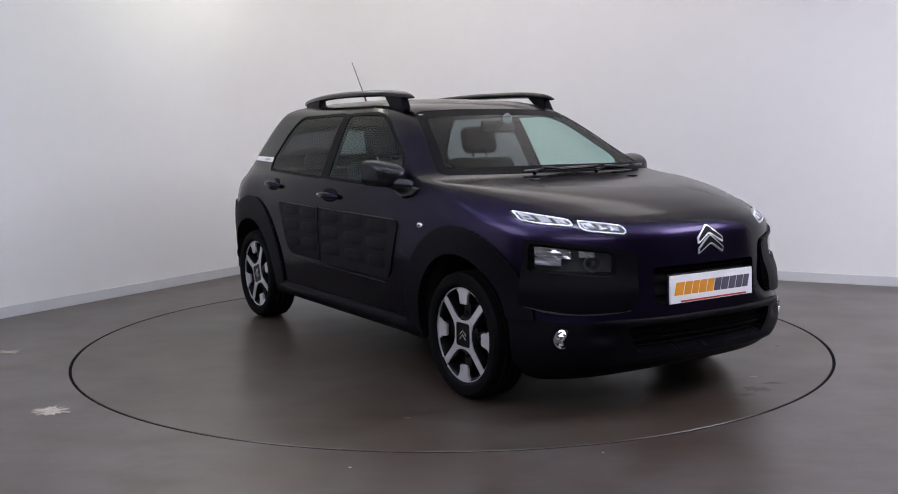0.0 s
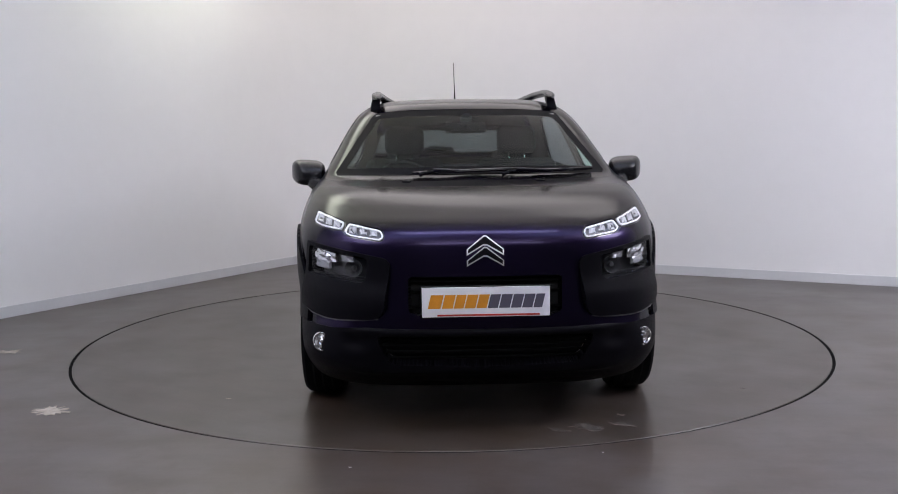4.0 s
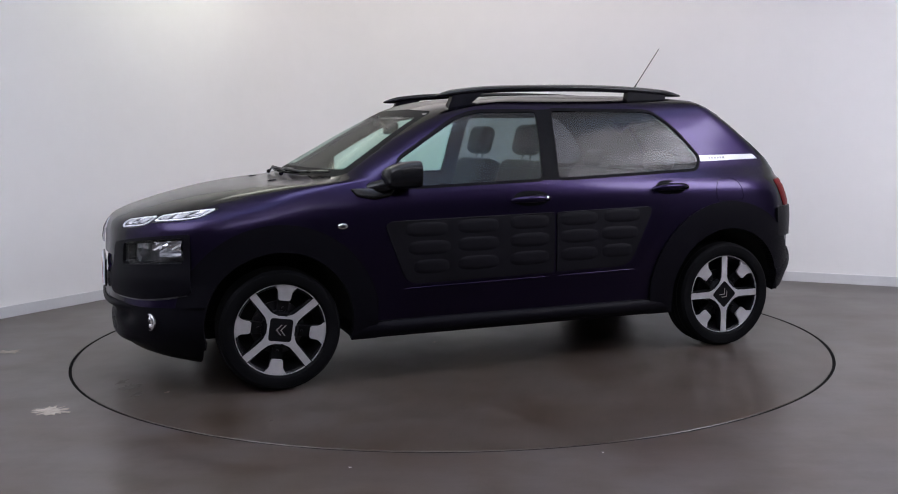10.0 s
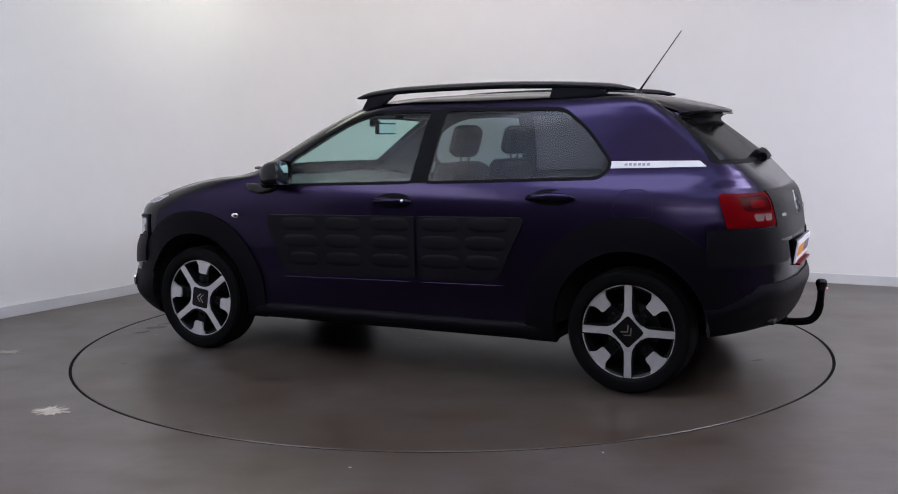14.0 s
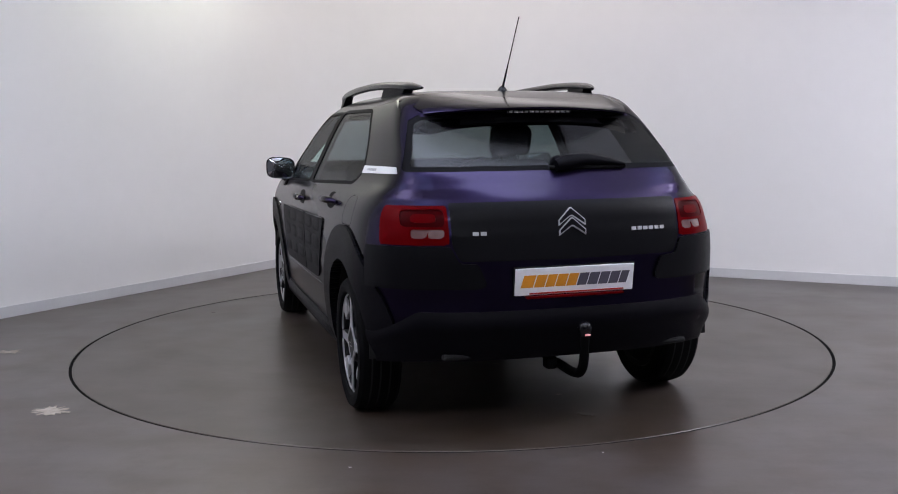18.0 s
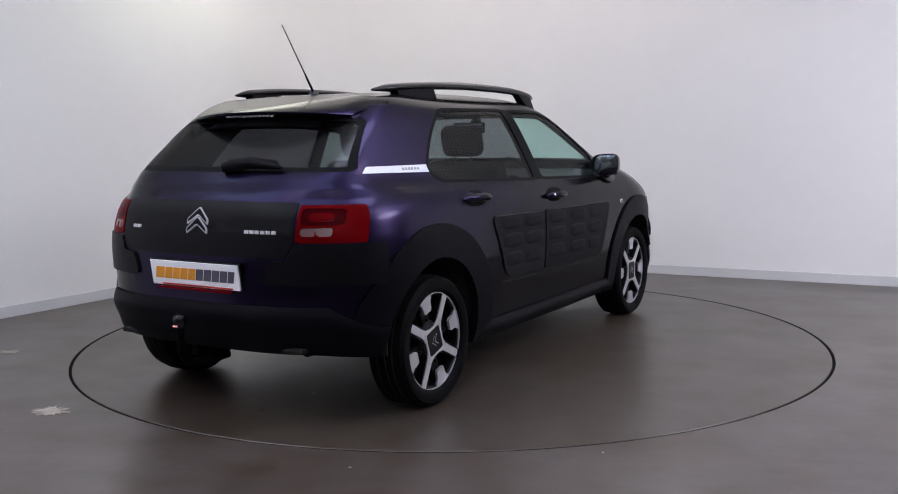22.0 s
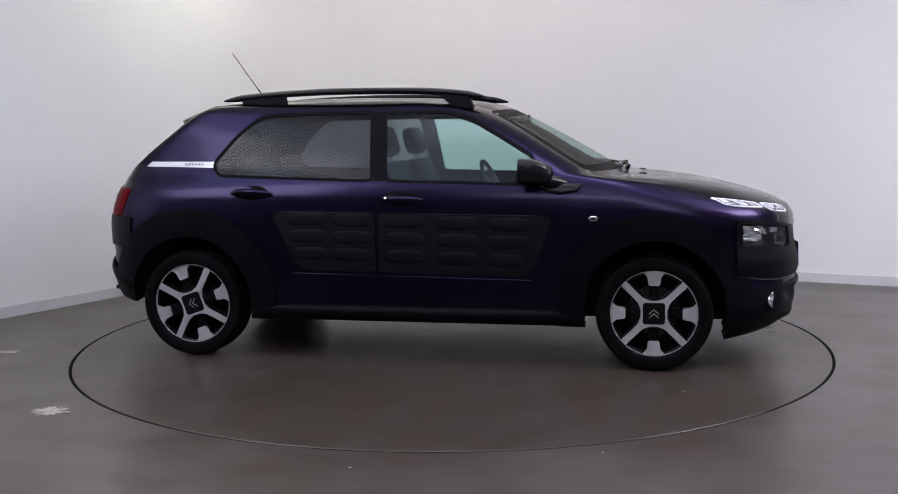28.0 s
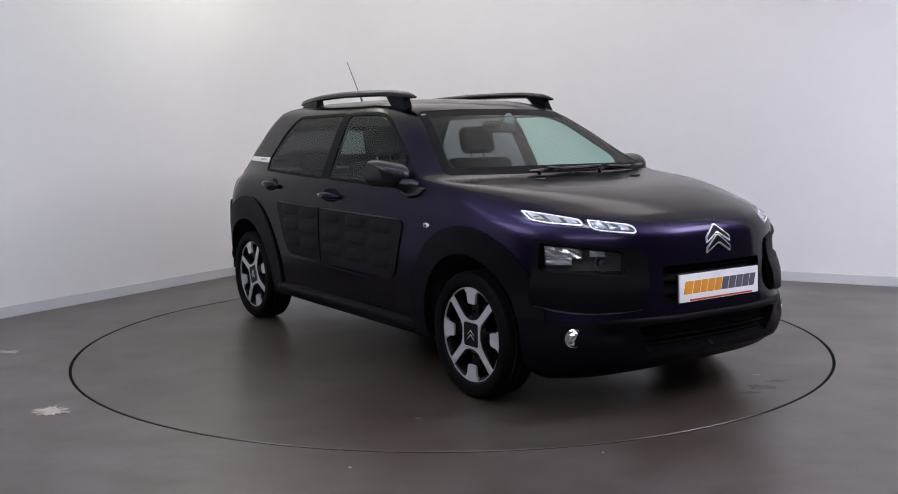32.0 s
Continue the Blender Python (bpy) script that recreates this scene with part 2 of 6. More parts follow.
def rounded(pts, r, k=6):
    """Rounds the corners of a polygon; r is one radius, or one for each corner."""
    out = []
    n = len(pts)
    for i in range(n):
        p0, p1, p2 = (np.array(pts[j % n], float) for j in (i - 1, i, i + 1))
        ri = r[i] if isinstance(r, (list, tuple)) else r
        a, b = p0 - p1, p2 - p1
        la, lb = np.linalg.norm(a), np.linalg.norm(b)
        d = min(ri, la * 0.45, lb * 0.45)
        a, b = p1 + a / la * d, p1 + b / lb * d
        if ri <= 0:
            out.append(tuple(p1))
            continue
        for t in np.linspace(0, 1, k):
            out.append(tuple((1 - t) ** 2 * a + 2 * t * (1 - t) * p1 + t * t * b))
    return out


def sd_poly(P, poly):
    """Signed distance of points (n, 2) to a polygon, negative inside."""
    poly = np.array(poly, float)
    d = np.full(len(P), 1e9)
    inside = np.zeros(len(P), bool)
    for a, b in zip(poly, np.roll(poly, -1, 0)):
        e, w = b - a, P - a
        t = np.clip((w @ e) / max(e @ e, 1e-12), 0, 1)
        d = np.minimum(d, np.hypot(*(w - t[:, None] * e).T))
        c = ((a[1] > P[:, 1]) != (b[1] > P[:, 1]))
        with np.errstate(divide="ignore", invalid="ignore"):
            xc = a[0] + (P[:, 1] - a[1]) / (b[1] - a[1]) * (b[0] - a[0])
        inside ^= c & (P[:, 0] < xc)
    return np.where(inside, -d, d)
# ================= room =================
CORNER = Vector((-1.192, 4.140, 0))
ALONG_L, ALONG_R = Vector((-0.509, -0.861, 0)).normalized(), Vector((0.889, -0.457, 0)).normalized()
HEIGHT, LAMPS = 4.4, 3.2


def wall_line(radius, tangent, long_l, long_r, n=18):
    """The plan of the two walls with the rounded corner between them."""
    a, b = CORNER + ALONG_L * tangent, CORNER + ALONG_R * tangent
    pts = [CORNER + ALONG_L * long_l]
    for k in range(n + 1):
        t = k / n
        pts.append(a * (1 - t) ** 2 + CORNER * 2 * t * (1 - t) + b * t * t)
    pts.append(CORNER + ALONG_R * long_r)
    return pts


def strip_wall(name, pts, thick, z0, z1, mat, label, smooth=True):
    """A thick upright wall along a plan line; its inner face lies on the line."""
    bm = bmesh.new()
    inner, outer = [], []
    for i, p in enumerate(pts):
        d = (pts[min(i + 1, len(pts) - 1)] - pts[max(i - 1, 0)]).normalized()
        nrm = Vector((-d.y, d.x, 0))
        inner.append(p)
        outer.append(p + nrm * thick)
    col = [[bm.verts.new((q.x, q.y, z)) for q in line for z in (z0, z1)] for line in (inner, outer)]
    n = len(pts)
    for i in range(n - 1):
        a0, a1, b0, b1 = (col[0][2 * i], col[0][2 * i + 1], col[0][2 * i + 2], col[0][2 * i + 3])
        c0, c1, d0, d1 = (col[1][2 * i], col[1][2 * i + 1], col[1][2 * i + 2], col[1][2 * i + 3])
        bm.faces.new((a0, b0, b1, a1))
        bm.faces.new((c0, c1, d1, d0))
        bm.faces.new((a1, b1, d1, c1))
        bm.faces.new((a0, c0, d0, b0))
    bm.faces.new((col[0][0], col[0][1], col[1][1], col[1][0]))
    bm.faces.new((col[0][-2], col[1][-2], col[1][-1], col[0][-1]))
    ob = bm_ob(name, bm, mat, smooth=smooth)
    return tagged(ob, label, kind="structure")


LONG_L, LONG_R = 9.5, 9.0
plan = wall_line(0.9, 0.95, LONG_L, LONG_R)
strip_wall("wall_north", plan, 0.15, -0.1, HEIGHT, WALL, "white painted studio wall with a rounded corner")
skirt_pts = []
for i, p in enumerate(plan):
    d = (plan[min(i + 1, len(plan) - 1)] - plan[max(i - 1, 0)]).normalized()
    skirt_pts.append(p + Vector((d.y, -d.x, 0)) * 0.014)
strip_wall("baseboard", skirt_pts, 0.012, 0.0, 0.078, SKIRT, "low white painted skirting board along the wall")
END_L, END_R = plan[0], plan[-1]
FAR = END_L + ALONG_R * LONG_R
# two invented unseen walls, kept dark so the car's sides reflect little light
strip_wall("unseen_wall_south", [END_R, FAR], 0.15, -0.1, HEIGHT, UNSEEN_WALL, "added unseen dark wall that darkens reflections on the car", False)
strip_wall("unseen_wall_west", [FAR, END_L], 0.15, -0.1, HEIGHT, UNSEEN_WALL, "added unseen dark wall that closes the room and darkens reflections", False)

room = [CORNER, END_L, FAR, END_R]
mid = sum(room, Vector()) / 4
wide = [mid + (p - mid) * 1.08 for p in room]
# unseen ceiling added for bounce light; its height brightens the bonnet's reflections
bm = bmesh.new()
lo = [bm.verts.new((p.x, p.y, HEIGHT)) for p in wide]
hi = [bm.verts.new((p.x, p.y, HEIGHT + 0.15)) for p in wide]
bm.faces.new(lo), bm.faces.new(hi[::-1])
for i in range(4):
    bm.faces.new((lo[i], lo[(i + 1) % 4], hi[(i + 1) % 4], hi[i]))
tagged(bm_ob("ceiling", bm, CEIL), "plain white unseen ceiling, added to bounce light", kind="structure")

# floor with a round hole for the turntable
RADIUS = 2.229
bm = bmesh.new()
N = 192
ring = [bm.verts.new((RADIUS * math.cos(2 * math.pi * k / N), RADIUS * math.sin(2 * math.pi * k / N), 0)) for k in range(N)]
low = [bm.verts.new((v.co.x, v.co.y, -0.06)) for v in ring]


def out_to_room(ang):
    """Where a ray from the axis leaves the widened room's plan."""
    d = Vector((math.cos(ang), math.sin(ang)))
    best = 1e9
    for p, q in zip(wide, wide[1:] + wide[:1]):
        e = Vector((q.x - p.x, q.y - p.y))
        den = d.x * e.y - d.y * e.x
        if abs(den) > 1e-9:
            t = (p.x * e.y - p.y * e.x) / den
            u = (p.x * d.y - p.y * d.x) / den
            if t > 0 and -1e-6 <= u <= 1 + 1e-6:
                best = min(best, t)
    return d * best


outer = []
for k in range(N):
    q = out_to_room(2 * math.pi * k / N)
    outer.append(bm.verts.new((q.x, q.y, 0)))
for k in range(N):
    j = (k + 1) % N
    bm.faces.new((ring[k], outer[k], outer[j], ring[j]))
    bm.faces.new((low[k], ring[k], ring[j], low[j]))
bm.faces.new(low[::-1])
tagged(bm_ob("floor", bm, FLOOR), "grey-brown painted concrete floor with scuffs", kind="structure")

# turntable disc, a thin dark gap from the floor
bm = bmesh.new()
add_lathe(bm, [(0.001, -0.05), (RADIUS - 0.020, -0.05), (RADIUS - 0.017, -0.004), (RADIUS - 0.020, 0.0), (0.001, 0.0)], 192)
turntable = new("turntable")
tagged(turntable, "round flush turntable of worn grey-brown painted steel", "turntable")
disc = bm_ob("disc", bm, TABLE, turntable)
# black ring paints the shade inside the open gap round the disc
bm = bmesh.new()
add_lathe(bm, [(RADIUS - 0.0160, -0.058), (RADIUS - 0.0003, -0.058), (RADIUS - 0.0003, -0.0025), (RADIUS - 0.0160, -0.0025)], 192)
tagged(bm_ob("turntable_seam", bm, SEAM), "black ring that stands for the shade in the turntable's gap", kind="structure")


def splat(name, x, y, sx, sy, seed, mat, n=38, h=0.002, parent=None):
    """A thin flake with a torn outline."""
    rnd = random.Random(seed)
    bm = bmesh.new()
    pts = []
    for k in range(n):
        a = 2 * math.pi * k / n
        r = rnd.uniform(0.25, 1.0)
        pts.append((x + sx * r * math.cos(a), y + sy * r * math.sin(a)))
    add_prism(bm, pts, 0.0005, h)
    return bm_ob(name, bm, mat, parent)


for k, (x, y, sx, sy) in enumerate(((-1.857, -1.565, 0.115, 0.088), (-2.62, -0.303, 0.085, 0.065))):
    tagged(splat("floor_scuff", x, y, sx, sy, 3 + k, SCUFF), "pale torn plaster mark on the floor paint", "mark", "pale marks on the floor")
for k, (x, y, s) in enumerate(((-0.391, -2.385, 0.008), (0.589, -2.249, 0.006))):
    tagged(splat("paint_fleck", x, y, s * 1.3, s, 30 + k, WHITE_TRIM, 8), "tiny white fleck of paint on the floor", "fleck", "white flecks on the floor")


# ================= unseen lights: some inferred, the fills added ===
def light_panel(x, y, rz, lx, ly, mat, label):
    th = new("unseen_light")
    tagged(th, label, "ceiling light", "ceiling lights")
    bm = bmesh.new()
    for a in ((-lx, lx, -ly, -ly + 0.03), (-lx, lx, ly - 0.03, ly), (-lx, -lx + 0.03, -ly + 0.03, ly - 0.03), (lx - 0.03, lx, -ly + 0.03, ly - 0.03)):
        add_box(bm, a[0], a[1], a[2], a[3], -0.06, 0)
    bm_ob("frame", bm, CEIL, th)
    bm = bmesh.new()
    add_box(bm, -lx + 0.03, lx - 0.03, -ly + 0.03, ly - 0.03, -0.045, -0.004)
    bm_ob("diffuser", bm, mat, th)
    # hangers are added only to hold the unseen panels up
    for sx in (-1, 1):
        for sy in (-1, 1):
            bm = bmesh.new()
            add_tube(bm, [(sx * (lx - 0.015), sy * (ly - 0.015), -0.01), (sx * (lx - 0.015), sy * (ly - 0.015), HEIGHT - LAMPS)], 0.004, 6)
            bm_ob("hanger", bm, DISC_STEEL, th)
    th.matrix_basis = pose(x, y, LAMPS, 0, 0, rz)
    return th


# added fill without a known source, lights the walls and the car's top
WARM_FILL = glow("warm_fill_glow", (1.0, 0.93, 0.94), 1.6)
GREENISH = glow("green_white_glow", (0.97, 1.0, 0.86), 5.0)
# invented broad source, placed to brighten the wall on the +x side
BROAD_FILL = glow("broad_fill_glow", (0.89, 0.885, 1.0), 15.5)
FRONT = glow("front_panel_glow", (0.54, 0.68, 1.0), 2.4)
# extra source put in to lift the purple of the tailgate
TOP_FILL = glow("top_fill_glow", (0.70, 0.77, 1.0), 6.2)
# made-up panel that brightens the plates and other upright faces
BACK_FILL = glow("back_fill_glow", (0.90, 0.91, 1.0), 8.0)
# unseen panel added to light the wall and floor on the -x side
SIDE_FILL = glow("side_fill_glow", (0.86, 0.88, 1.0), 5.6)
light_panel(-1.85, 1.85, 59, 0.75, 0.3, GREENISH, "long hanging ceiling light of greenish white glow near the wall")
light_panel(0.35, 2.2, -29, 2.0, 0.8, WARM_FILL, "added unseen fill panel of soft white glow over the turntable")
light_panel(-3.4, -3.0, 59, 1.4, 0.9, SIDE_FILL, "added unseen fill panel of cool white glow beside the turntable")
light_panel(5.2, -2.2, -27, 1.7, 1.0, BROAD_FILL, "added unseen fill panel of soft cool glow for the white wall")
light_panel(0.4, -5.7, 0, 2.0, 0.4, BACK_FILL, "added unseen fill panel of white glow for plates and wheels")
for x, y, rz, lx in ((2.85, -0.75, 40, 0.80), (1.45, -2.40, 25, 0.70), (-1.05, -2.45, -20, 0.70), (-2.50, -1.15, -55, 0.75)):
    light_panel(x, y, rz, lx, 0.30, FRONT, "hanging light panel of cool bluish glow round the turntable")
light_panel(0.15, -1.65, 0, 1.10, 0.40, TOP_FILL, "added unseen fill panel of cool white glow for the tailgate")

# ================= the car: body surface =================
# z, nose x, nose length, nose exponent, tail x, tail length, tail exponent, half width, rear taper, front taper
LEVELS = np.array([
    (0.145, 1.80, 0.55, 3.6, -1.66, 0.42, 2.8, 0.722, 0.000, 0.000),
    (0.180, 1.91, 0.60, 3.4, -1.70, 0.45, 2.8, 0.762, 0.000, 0.000),
    (0.215, 1.99, 0.66, 3.2, -1.80, 0.50, 2.9, 0.785, 0.000, 0.000),
    (0.300, 2.058, 0.70, 3.35, -1.930, 0.58, 3.0, 0.812, 0.000, 0.000),
    (0.400, 2.085, 0.76, 3.05, -1.976, 0.63, 3.0, 0.826, 0.000, 0.000),
    (0.500, 2.090, 0.84, 2.8, -1.986, 0.66, 3.0, 0.836, 0.000, 0.000),
    (0.560, 2.088, 0.86, 2.65, -1.980, 0.66, 3.0, 0.840, 0.000, 0.000),
    (0.640, 2.082, 0.86, 2.6, -1.975, 0.65, 3.1, 0.845, 0.002, 0.000),
    (0.740, 2.074, 0.86, 2.6, -1.968, 0.64, 3.3, 0.846, 0.006, 0.000),
    (0.800, 2.066, 0.86, 2.55, -1.960, 0.63, 3.4, 0.845, 0.009, 0.000),
    (0.840, 2.042, 0.86, 2.5, -1.954, 0.63, 3.5, 0.843, 0.012, 0.000),
    (0.875, 1.978, 0.82, 2.45, -1.946, 0.62, 3.5, 0.841, 0.015, 0.002),
    (0.910, 1.875, 0.75, 2.45, -1.938, 0.61, 3.5, 0.837, 0.018, 0.005),
    (0.945, 1.750, 0.67, 2.50, -1.924, 0.60, 3.5, 0.829, 0.022, 0.008),
    (0.980, 1.580, 0.57, 2.70, -1.897, 0.58, 3.6, 0.817, 0.029, 0.012),
    (1.005, 1.400, 0.46, 2.90, -1.870, 0.52, 4.0, 0.806, 0.037, 0.016),
    (1.025, 1.190, 0.36, 3.00, -1.846, 0.47, 4.6, 0.797, 0.044, 0.020),
    (1.045, 1.110, 0.36, 2.80, -1.822, 0.43, 5.2, 0.788, 0.050, 0.024),
    (1.090, 1.035, 0.37, 2.60, -1.772, 0.37, 6.5, 0.768, 0.056, 0.030),
    (1.180, 0.880, 0.37, 2.50, -1.662, 0.30, 7.0, 0.726, 0.056, 0.040),
    (1.280, 0.700, 0.36, 2.50, -1.532, 0.27, 7.0, 0.676, 0.050, 0.050),
    (1.350, 0.565, 0.36, 2.50, -1.440, 0.25, 6.5, 0.634, 0.043, 0.060),
    (1.395, 0.470, 0.38, 2.50, -1.378, 0.23, 5.5, 0.594, 0.030, 0.070),
    (1.425, 0.385, 0.42, 2.50, -1.325, 0.23, 4.6, 0.550, 0.022, 0.060),
    (1.447, 0.270, 0.44, 2.40, -1.215, 0.30, 3.3, 0.492, 0.018, 0.040),
    (1.462, 0.080, 0.42, 2.30, -1.020, 0.36, 2.7, 0.410, 0.010, 0.020),
    (1.471, -0.170, 0.30, 2.20, -0.770, 0.28, 2.4, 0.270, 0.000, 0.000),
    (1.474, -0.400, 0.06, 2.00, -0.540, 0.06, 2.0, 0.020, 0.000, 0.000),
])


def pchip(x, Y, q):
    """Monotone cubic interpolation of the columns of Y at q."""
    h = np.diff(x)[:, None]
    d = np.diff(Y, axis=0) / h
    m = np.zeros_like(Y)
    w1, w2 = 2 * h[1:] + h[:-1], h[1:] + 2 * h[:-1]
    same = d[1:] * d[:-1] > 0
    with np.errstate(divide="ignore", invalid="ignore"):
        hm = (w1 + w2) / (w1 / d[:-1] + w2 / d[1:])
    m[1:-1] = np.where(same, hm, 0)
    m[0], m[-1] = d[0], d[-1]
    i = np.clip(np.searchsorted(x, q) - 1, 0, len(x) - 2)
    t = ((q - x[i]) / h[i, 0])[:, None]
    return ((1 + 2 * t) * (1 - t) ** 2 * Y[i] + t * (1 - t) ** 2 * h[i] * m[i] + t * t * (3 - 2 * t) * Y[i + 1] + t * t * (t - 1) * h[i] * m[i + 1])


step = np.hypot(np.hypot(np.diff(LEVELS[:, 0]), np.diff(LEVELS[:, 1]) * 0.8), np.diff(LEVELS[:, 7]))
knots = np.concatenate([[0], np.cumsum(step)])
NL, NU = 230, 290
lev = pchip(knots, LEVELS, np.linspace(0, knots[-1], NL))


def half_ring(row):
    """Half the outline of the body at one height, nose to tail, evenly spaced."""
    z, xf, lf, nf, xr, lr, nr, w, tr, tf = row
    a = np.linspace(0, math.pi / 2, 160)
    c, s = np.cos(a), np.sin(a)
    fx, fy = xf - lf + lf * c ** (2 / nf), w * s ** (2 / nf)
    rx, ry = xr + lr - lr * c ** (2 / nr), w * s ** (2 / nr)
    sx = np.linspace(fx[-1], rx[-1], 120)[1:-1]
    x = np.concatenate([fx, sx, rx[::-1]])
    y = np.concatenate([fy, np.full(len(sx), w), ry[::-1]])
    y = y * (1 - tr * np.minimum(x, 0) ** 2 - tf * np.maximum(x, 0) ** 2)
    L = np.concatenate([[0], np.cumsum(np.hypot(np.diff(x), np.diff(y)))])
    q = np.linspace(0, L[-1], NU)
    return np.stack([np.interp(q, L, x), np.interp(q, L, y), np.full(NU, z)], 1)


GRID = np.array([half_ring(r) for r in lev])
GRID[:, 0, 1] = 0
GRID[:, -1, 1] = 0
V0 = GRID.reshape(-1, 3)
ii, jj = np.meshgrid(np.arange(NL - 1), np.arange(NU - 1), indexing="ij")
ii, jj = ii.ravel(), jj.ravel()
q00, q01, q10, q11 = ii * NU + jj, ii * NU + jj + 1, (ii + 1) * NU + jj, (ii + 1) * NU + jj + 1
F0 = np.concatenate([np.stack([q00, q01, q11], 1), np.stack([q00, q11, q10], 1)])


def vertex_normals(V, F):
    fn = np.cross(V[F[:, 1]] - V[F[:, 0]], V[F[:, 2]] - V[F[:, 0]])
    N = np.zeros_like(V)
    for k in range(3):
        np.add.at(N, F[:, k], fn)
    return N / np.maximum(np.linalg.norm(N, axis=1), 1e-12)[:, None]


N0 = vertex_normals(V0, F0)
if N0[V0[:, 1] > 0.6][:, 1].mean() < 0:
    F0 = F0[:, ::-1]
    N0 = -N0
flat = V0[:, 1] < 1e-6
N0[flat, 1] = 0
N0 /= np.maximum(np.linalg.norm(N0, axis=1), 1e-12)[:, None]
N0[(V0[:, 2] > 1.4735) | ((V0[:, 2] > 1.45) & (N0[:, 2] < 0.2))] = (0, 0, 1)


class Skin:
    """The half body surface, cut step by step into panels."""

    def __init__(self):
        self.V, self.N, self.F = V0.copy(), N0.copy(), F0.copy()

    def cut(self, field, mask=None):
        """Splits the faces under mask where field changes sign; takes out and returns those with field < 0."""
        F = self.F
        if mask is None:
            sel = np.ones(len(F), bool)
        else:
            c = self.V[F].mean(1)
            n = self.N[F].mean(1)
            sel = mask(c, n)
        W = F[sel]
        rest = F[~sel]
        used = np.unique(W)
        val = np.zeros(len(self.V))
        val[used] = field(self.V[used])
        val[np.abs(val) < 1e-5] = 1e-5
        s = val[W] < 0
        k = s.sum(1)
        inside, outside = [W[k == 3]], [W[k == 0]]
        for count in (1, 2):
            T, S = W[k == count], s[k == count]
            if not len(T):
                continue
            lone = np.argmax(S, 1) if count == 1 else np.argmin(S, 1)
            r = np.arange(len(T))
            a, b, c = T[r, lone], T[r, (lone + 1) % 3], T[r, (lone + 2) % 3]
            E = np.concatenate([np.stack([a, b], 1), np.stack([a, c], 1)])
            key = np.sort(E, 1)
            uniq, inv = np.unique(key, axis=0, return_inverse=True)
            inv = inv.ravel()
            v0, v1 = val[uniq[:, 0]], val[uniq[:, 1]]
            t = (v0 / (v0 - v1))[:, None]
            P = self.V[uniq[:, 0]] * (1 - t) + self.V[uniq[:, 1]] * t
            Nn = self.N[uniq[:, 0]] * (1 - t) + self.N[uniq[:, 1]] * t
            Nn /= np.maximum(np.linalg.norm(Nn, axis=1), 1e-12)[:, None]
            base = len(self.V)
            self.V, self.N = np.concatenate([self.V, P]), np.concatenate([self.N, Nn])
            val = np.concatenate([val, np.zeros(len(P))])
            ab, ac = base + inv[:len(T)], base + inv[len(T):]
            one = np.stack([a, ab, ac], 1)
            two = np.concatenate([np.stack([ab, b, c], 1), np.stack([ab, c, ac], 1)])
            (inside if count == 1 else outside).append(one)
            (outside if count == 1 else inside).append(two)
        self.F = np.concatenate([rest] + outside)
        return np.concatenate(inside)


skin = Skin()


def panel_data(F, offset=0.0, depth=0.014, relief=None):
    """Vertices and faces of a panel with its edges turned in by depth."""
    used, inv = np.unique(F, return_inverse=True)
    F = inv.reshape(-1, 3)
    P, Nn = skin.V[used], skin.N[used]
    off = offset + (relief(P) if relief else 0)
    P = P + Nn * (off[:, None] if relief else off)
    keep = skin.V[used][:, 1] < 1e-6
    P[keep, 1] = 0
    if depth > 0:
        E = np.concatenate([F[:, [0, 1]], F[:, [1, 2]], F[:, [2, 0]]])
        key = np.sort(E, 1)
        _, idx, cnt = np.unique(key[:, 0] * 10000000 + key[:, 1], return_index=True, return_counts=True)
        B = E[idx[cnt == 1]]
        B = B[~(keep[B[:, 0]] & keep[B[:, 1]])]
        bv, binv = np.unique(B, return_inverse=True)
        binv = binv.reshape(-1, 2)
        top = len(P) + binv
        ext = top + len(bv)
        P = np.concatenate([P, P[bv], P[bv] - Nn[bv] * depth])
        F = np.concatenate([F, np.stack([top[:, 1], top[:, 0], ext[:, 0]], 1), np.stack([top[:, 1], ext[:, 0], ext[:, 1]], 1)])
    return P, F


def flip(P, F):
    return P * np.array([1, -1, 1]), F[:, ::-1]


def weld(P, F):
    key = np.round(P * 20000).astype(np.int64)
    own = np.where(np.abs(P[:, 1]) < 1e-6, -1, np.arange(len(P)))
    key = np.concatenate([key, own[:, None]], 1)
    _, first, inv = np.unique(key, axis=0, return_index=True, return_inverse=True)
    F = inv.ravel()[F]
    ok = (F[:, 0] != F[:, 1]) & (F[:, 1] != F[:, 2]) & (F[:, 0] != F[:, 2])
    return P[first], F[ok]


def panel(name, F, mat, parent, label="", offset=0.0, depth=0.014, relief=None, sides="whole"):
    """Links a cut panel: 'whole' joins both halves over the middle, 'pair' makes one for each side."""
    P, T = panel_data(F, offset, depth, relief)
    if sides == "whole":
        P2, T2 = flip(P, T)
        W = weld(np.concatenate([P, P2]), np.concatenate([T, T2 + len(P)]))
        return mesh_ob(name, *W, mat, parent, label)
    pl = weld(P, T)
    pr = flip(*pl)
    return mesh_ob(name, *pl, mat, parent, label), mesh_ob(name, *pr, mat, parent, label)


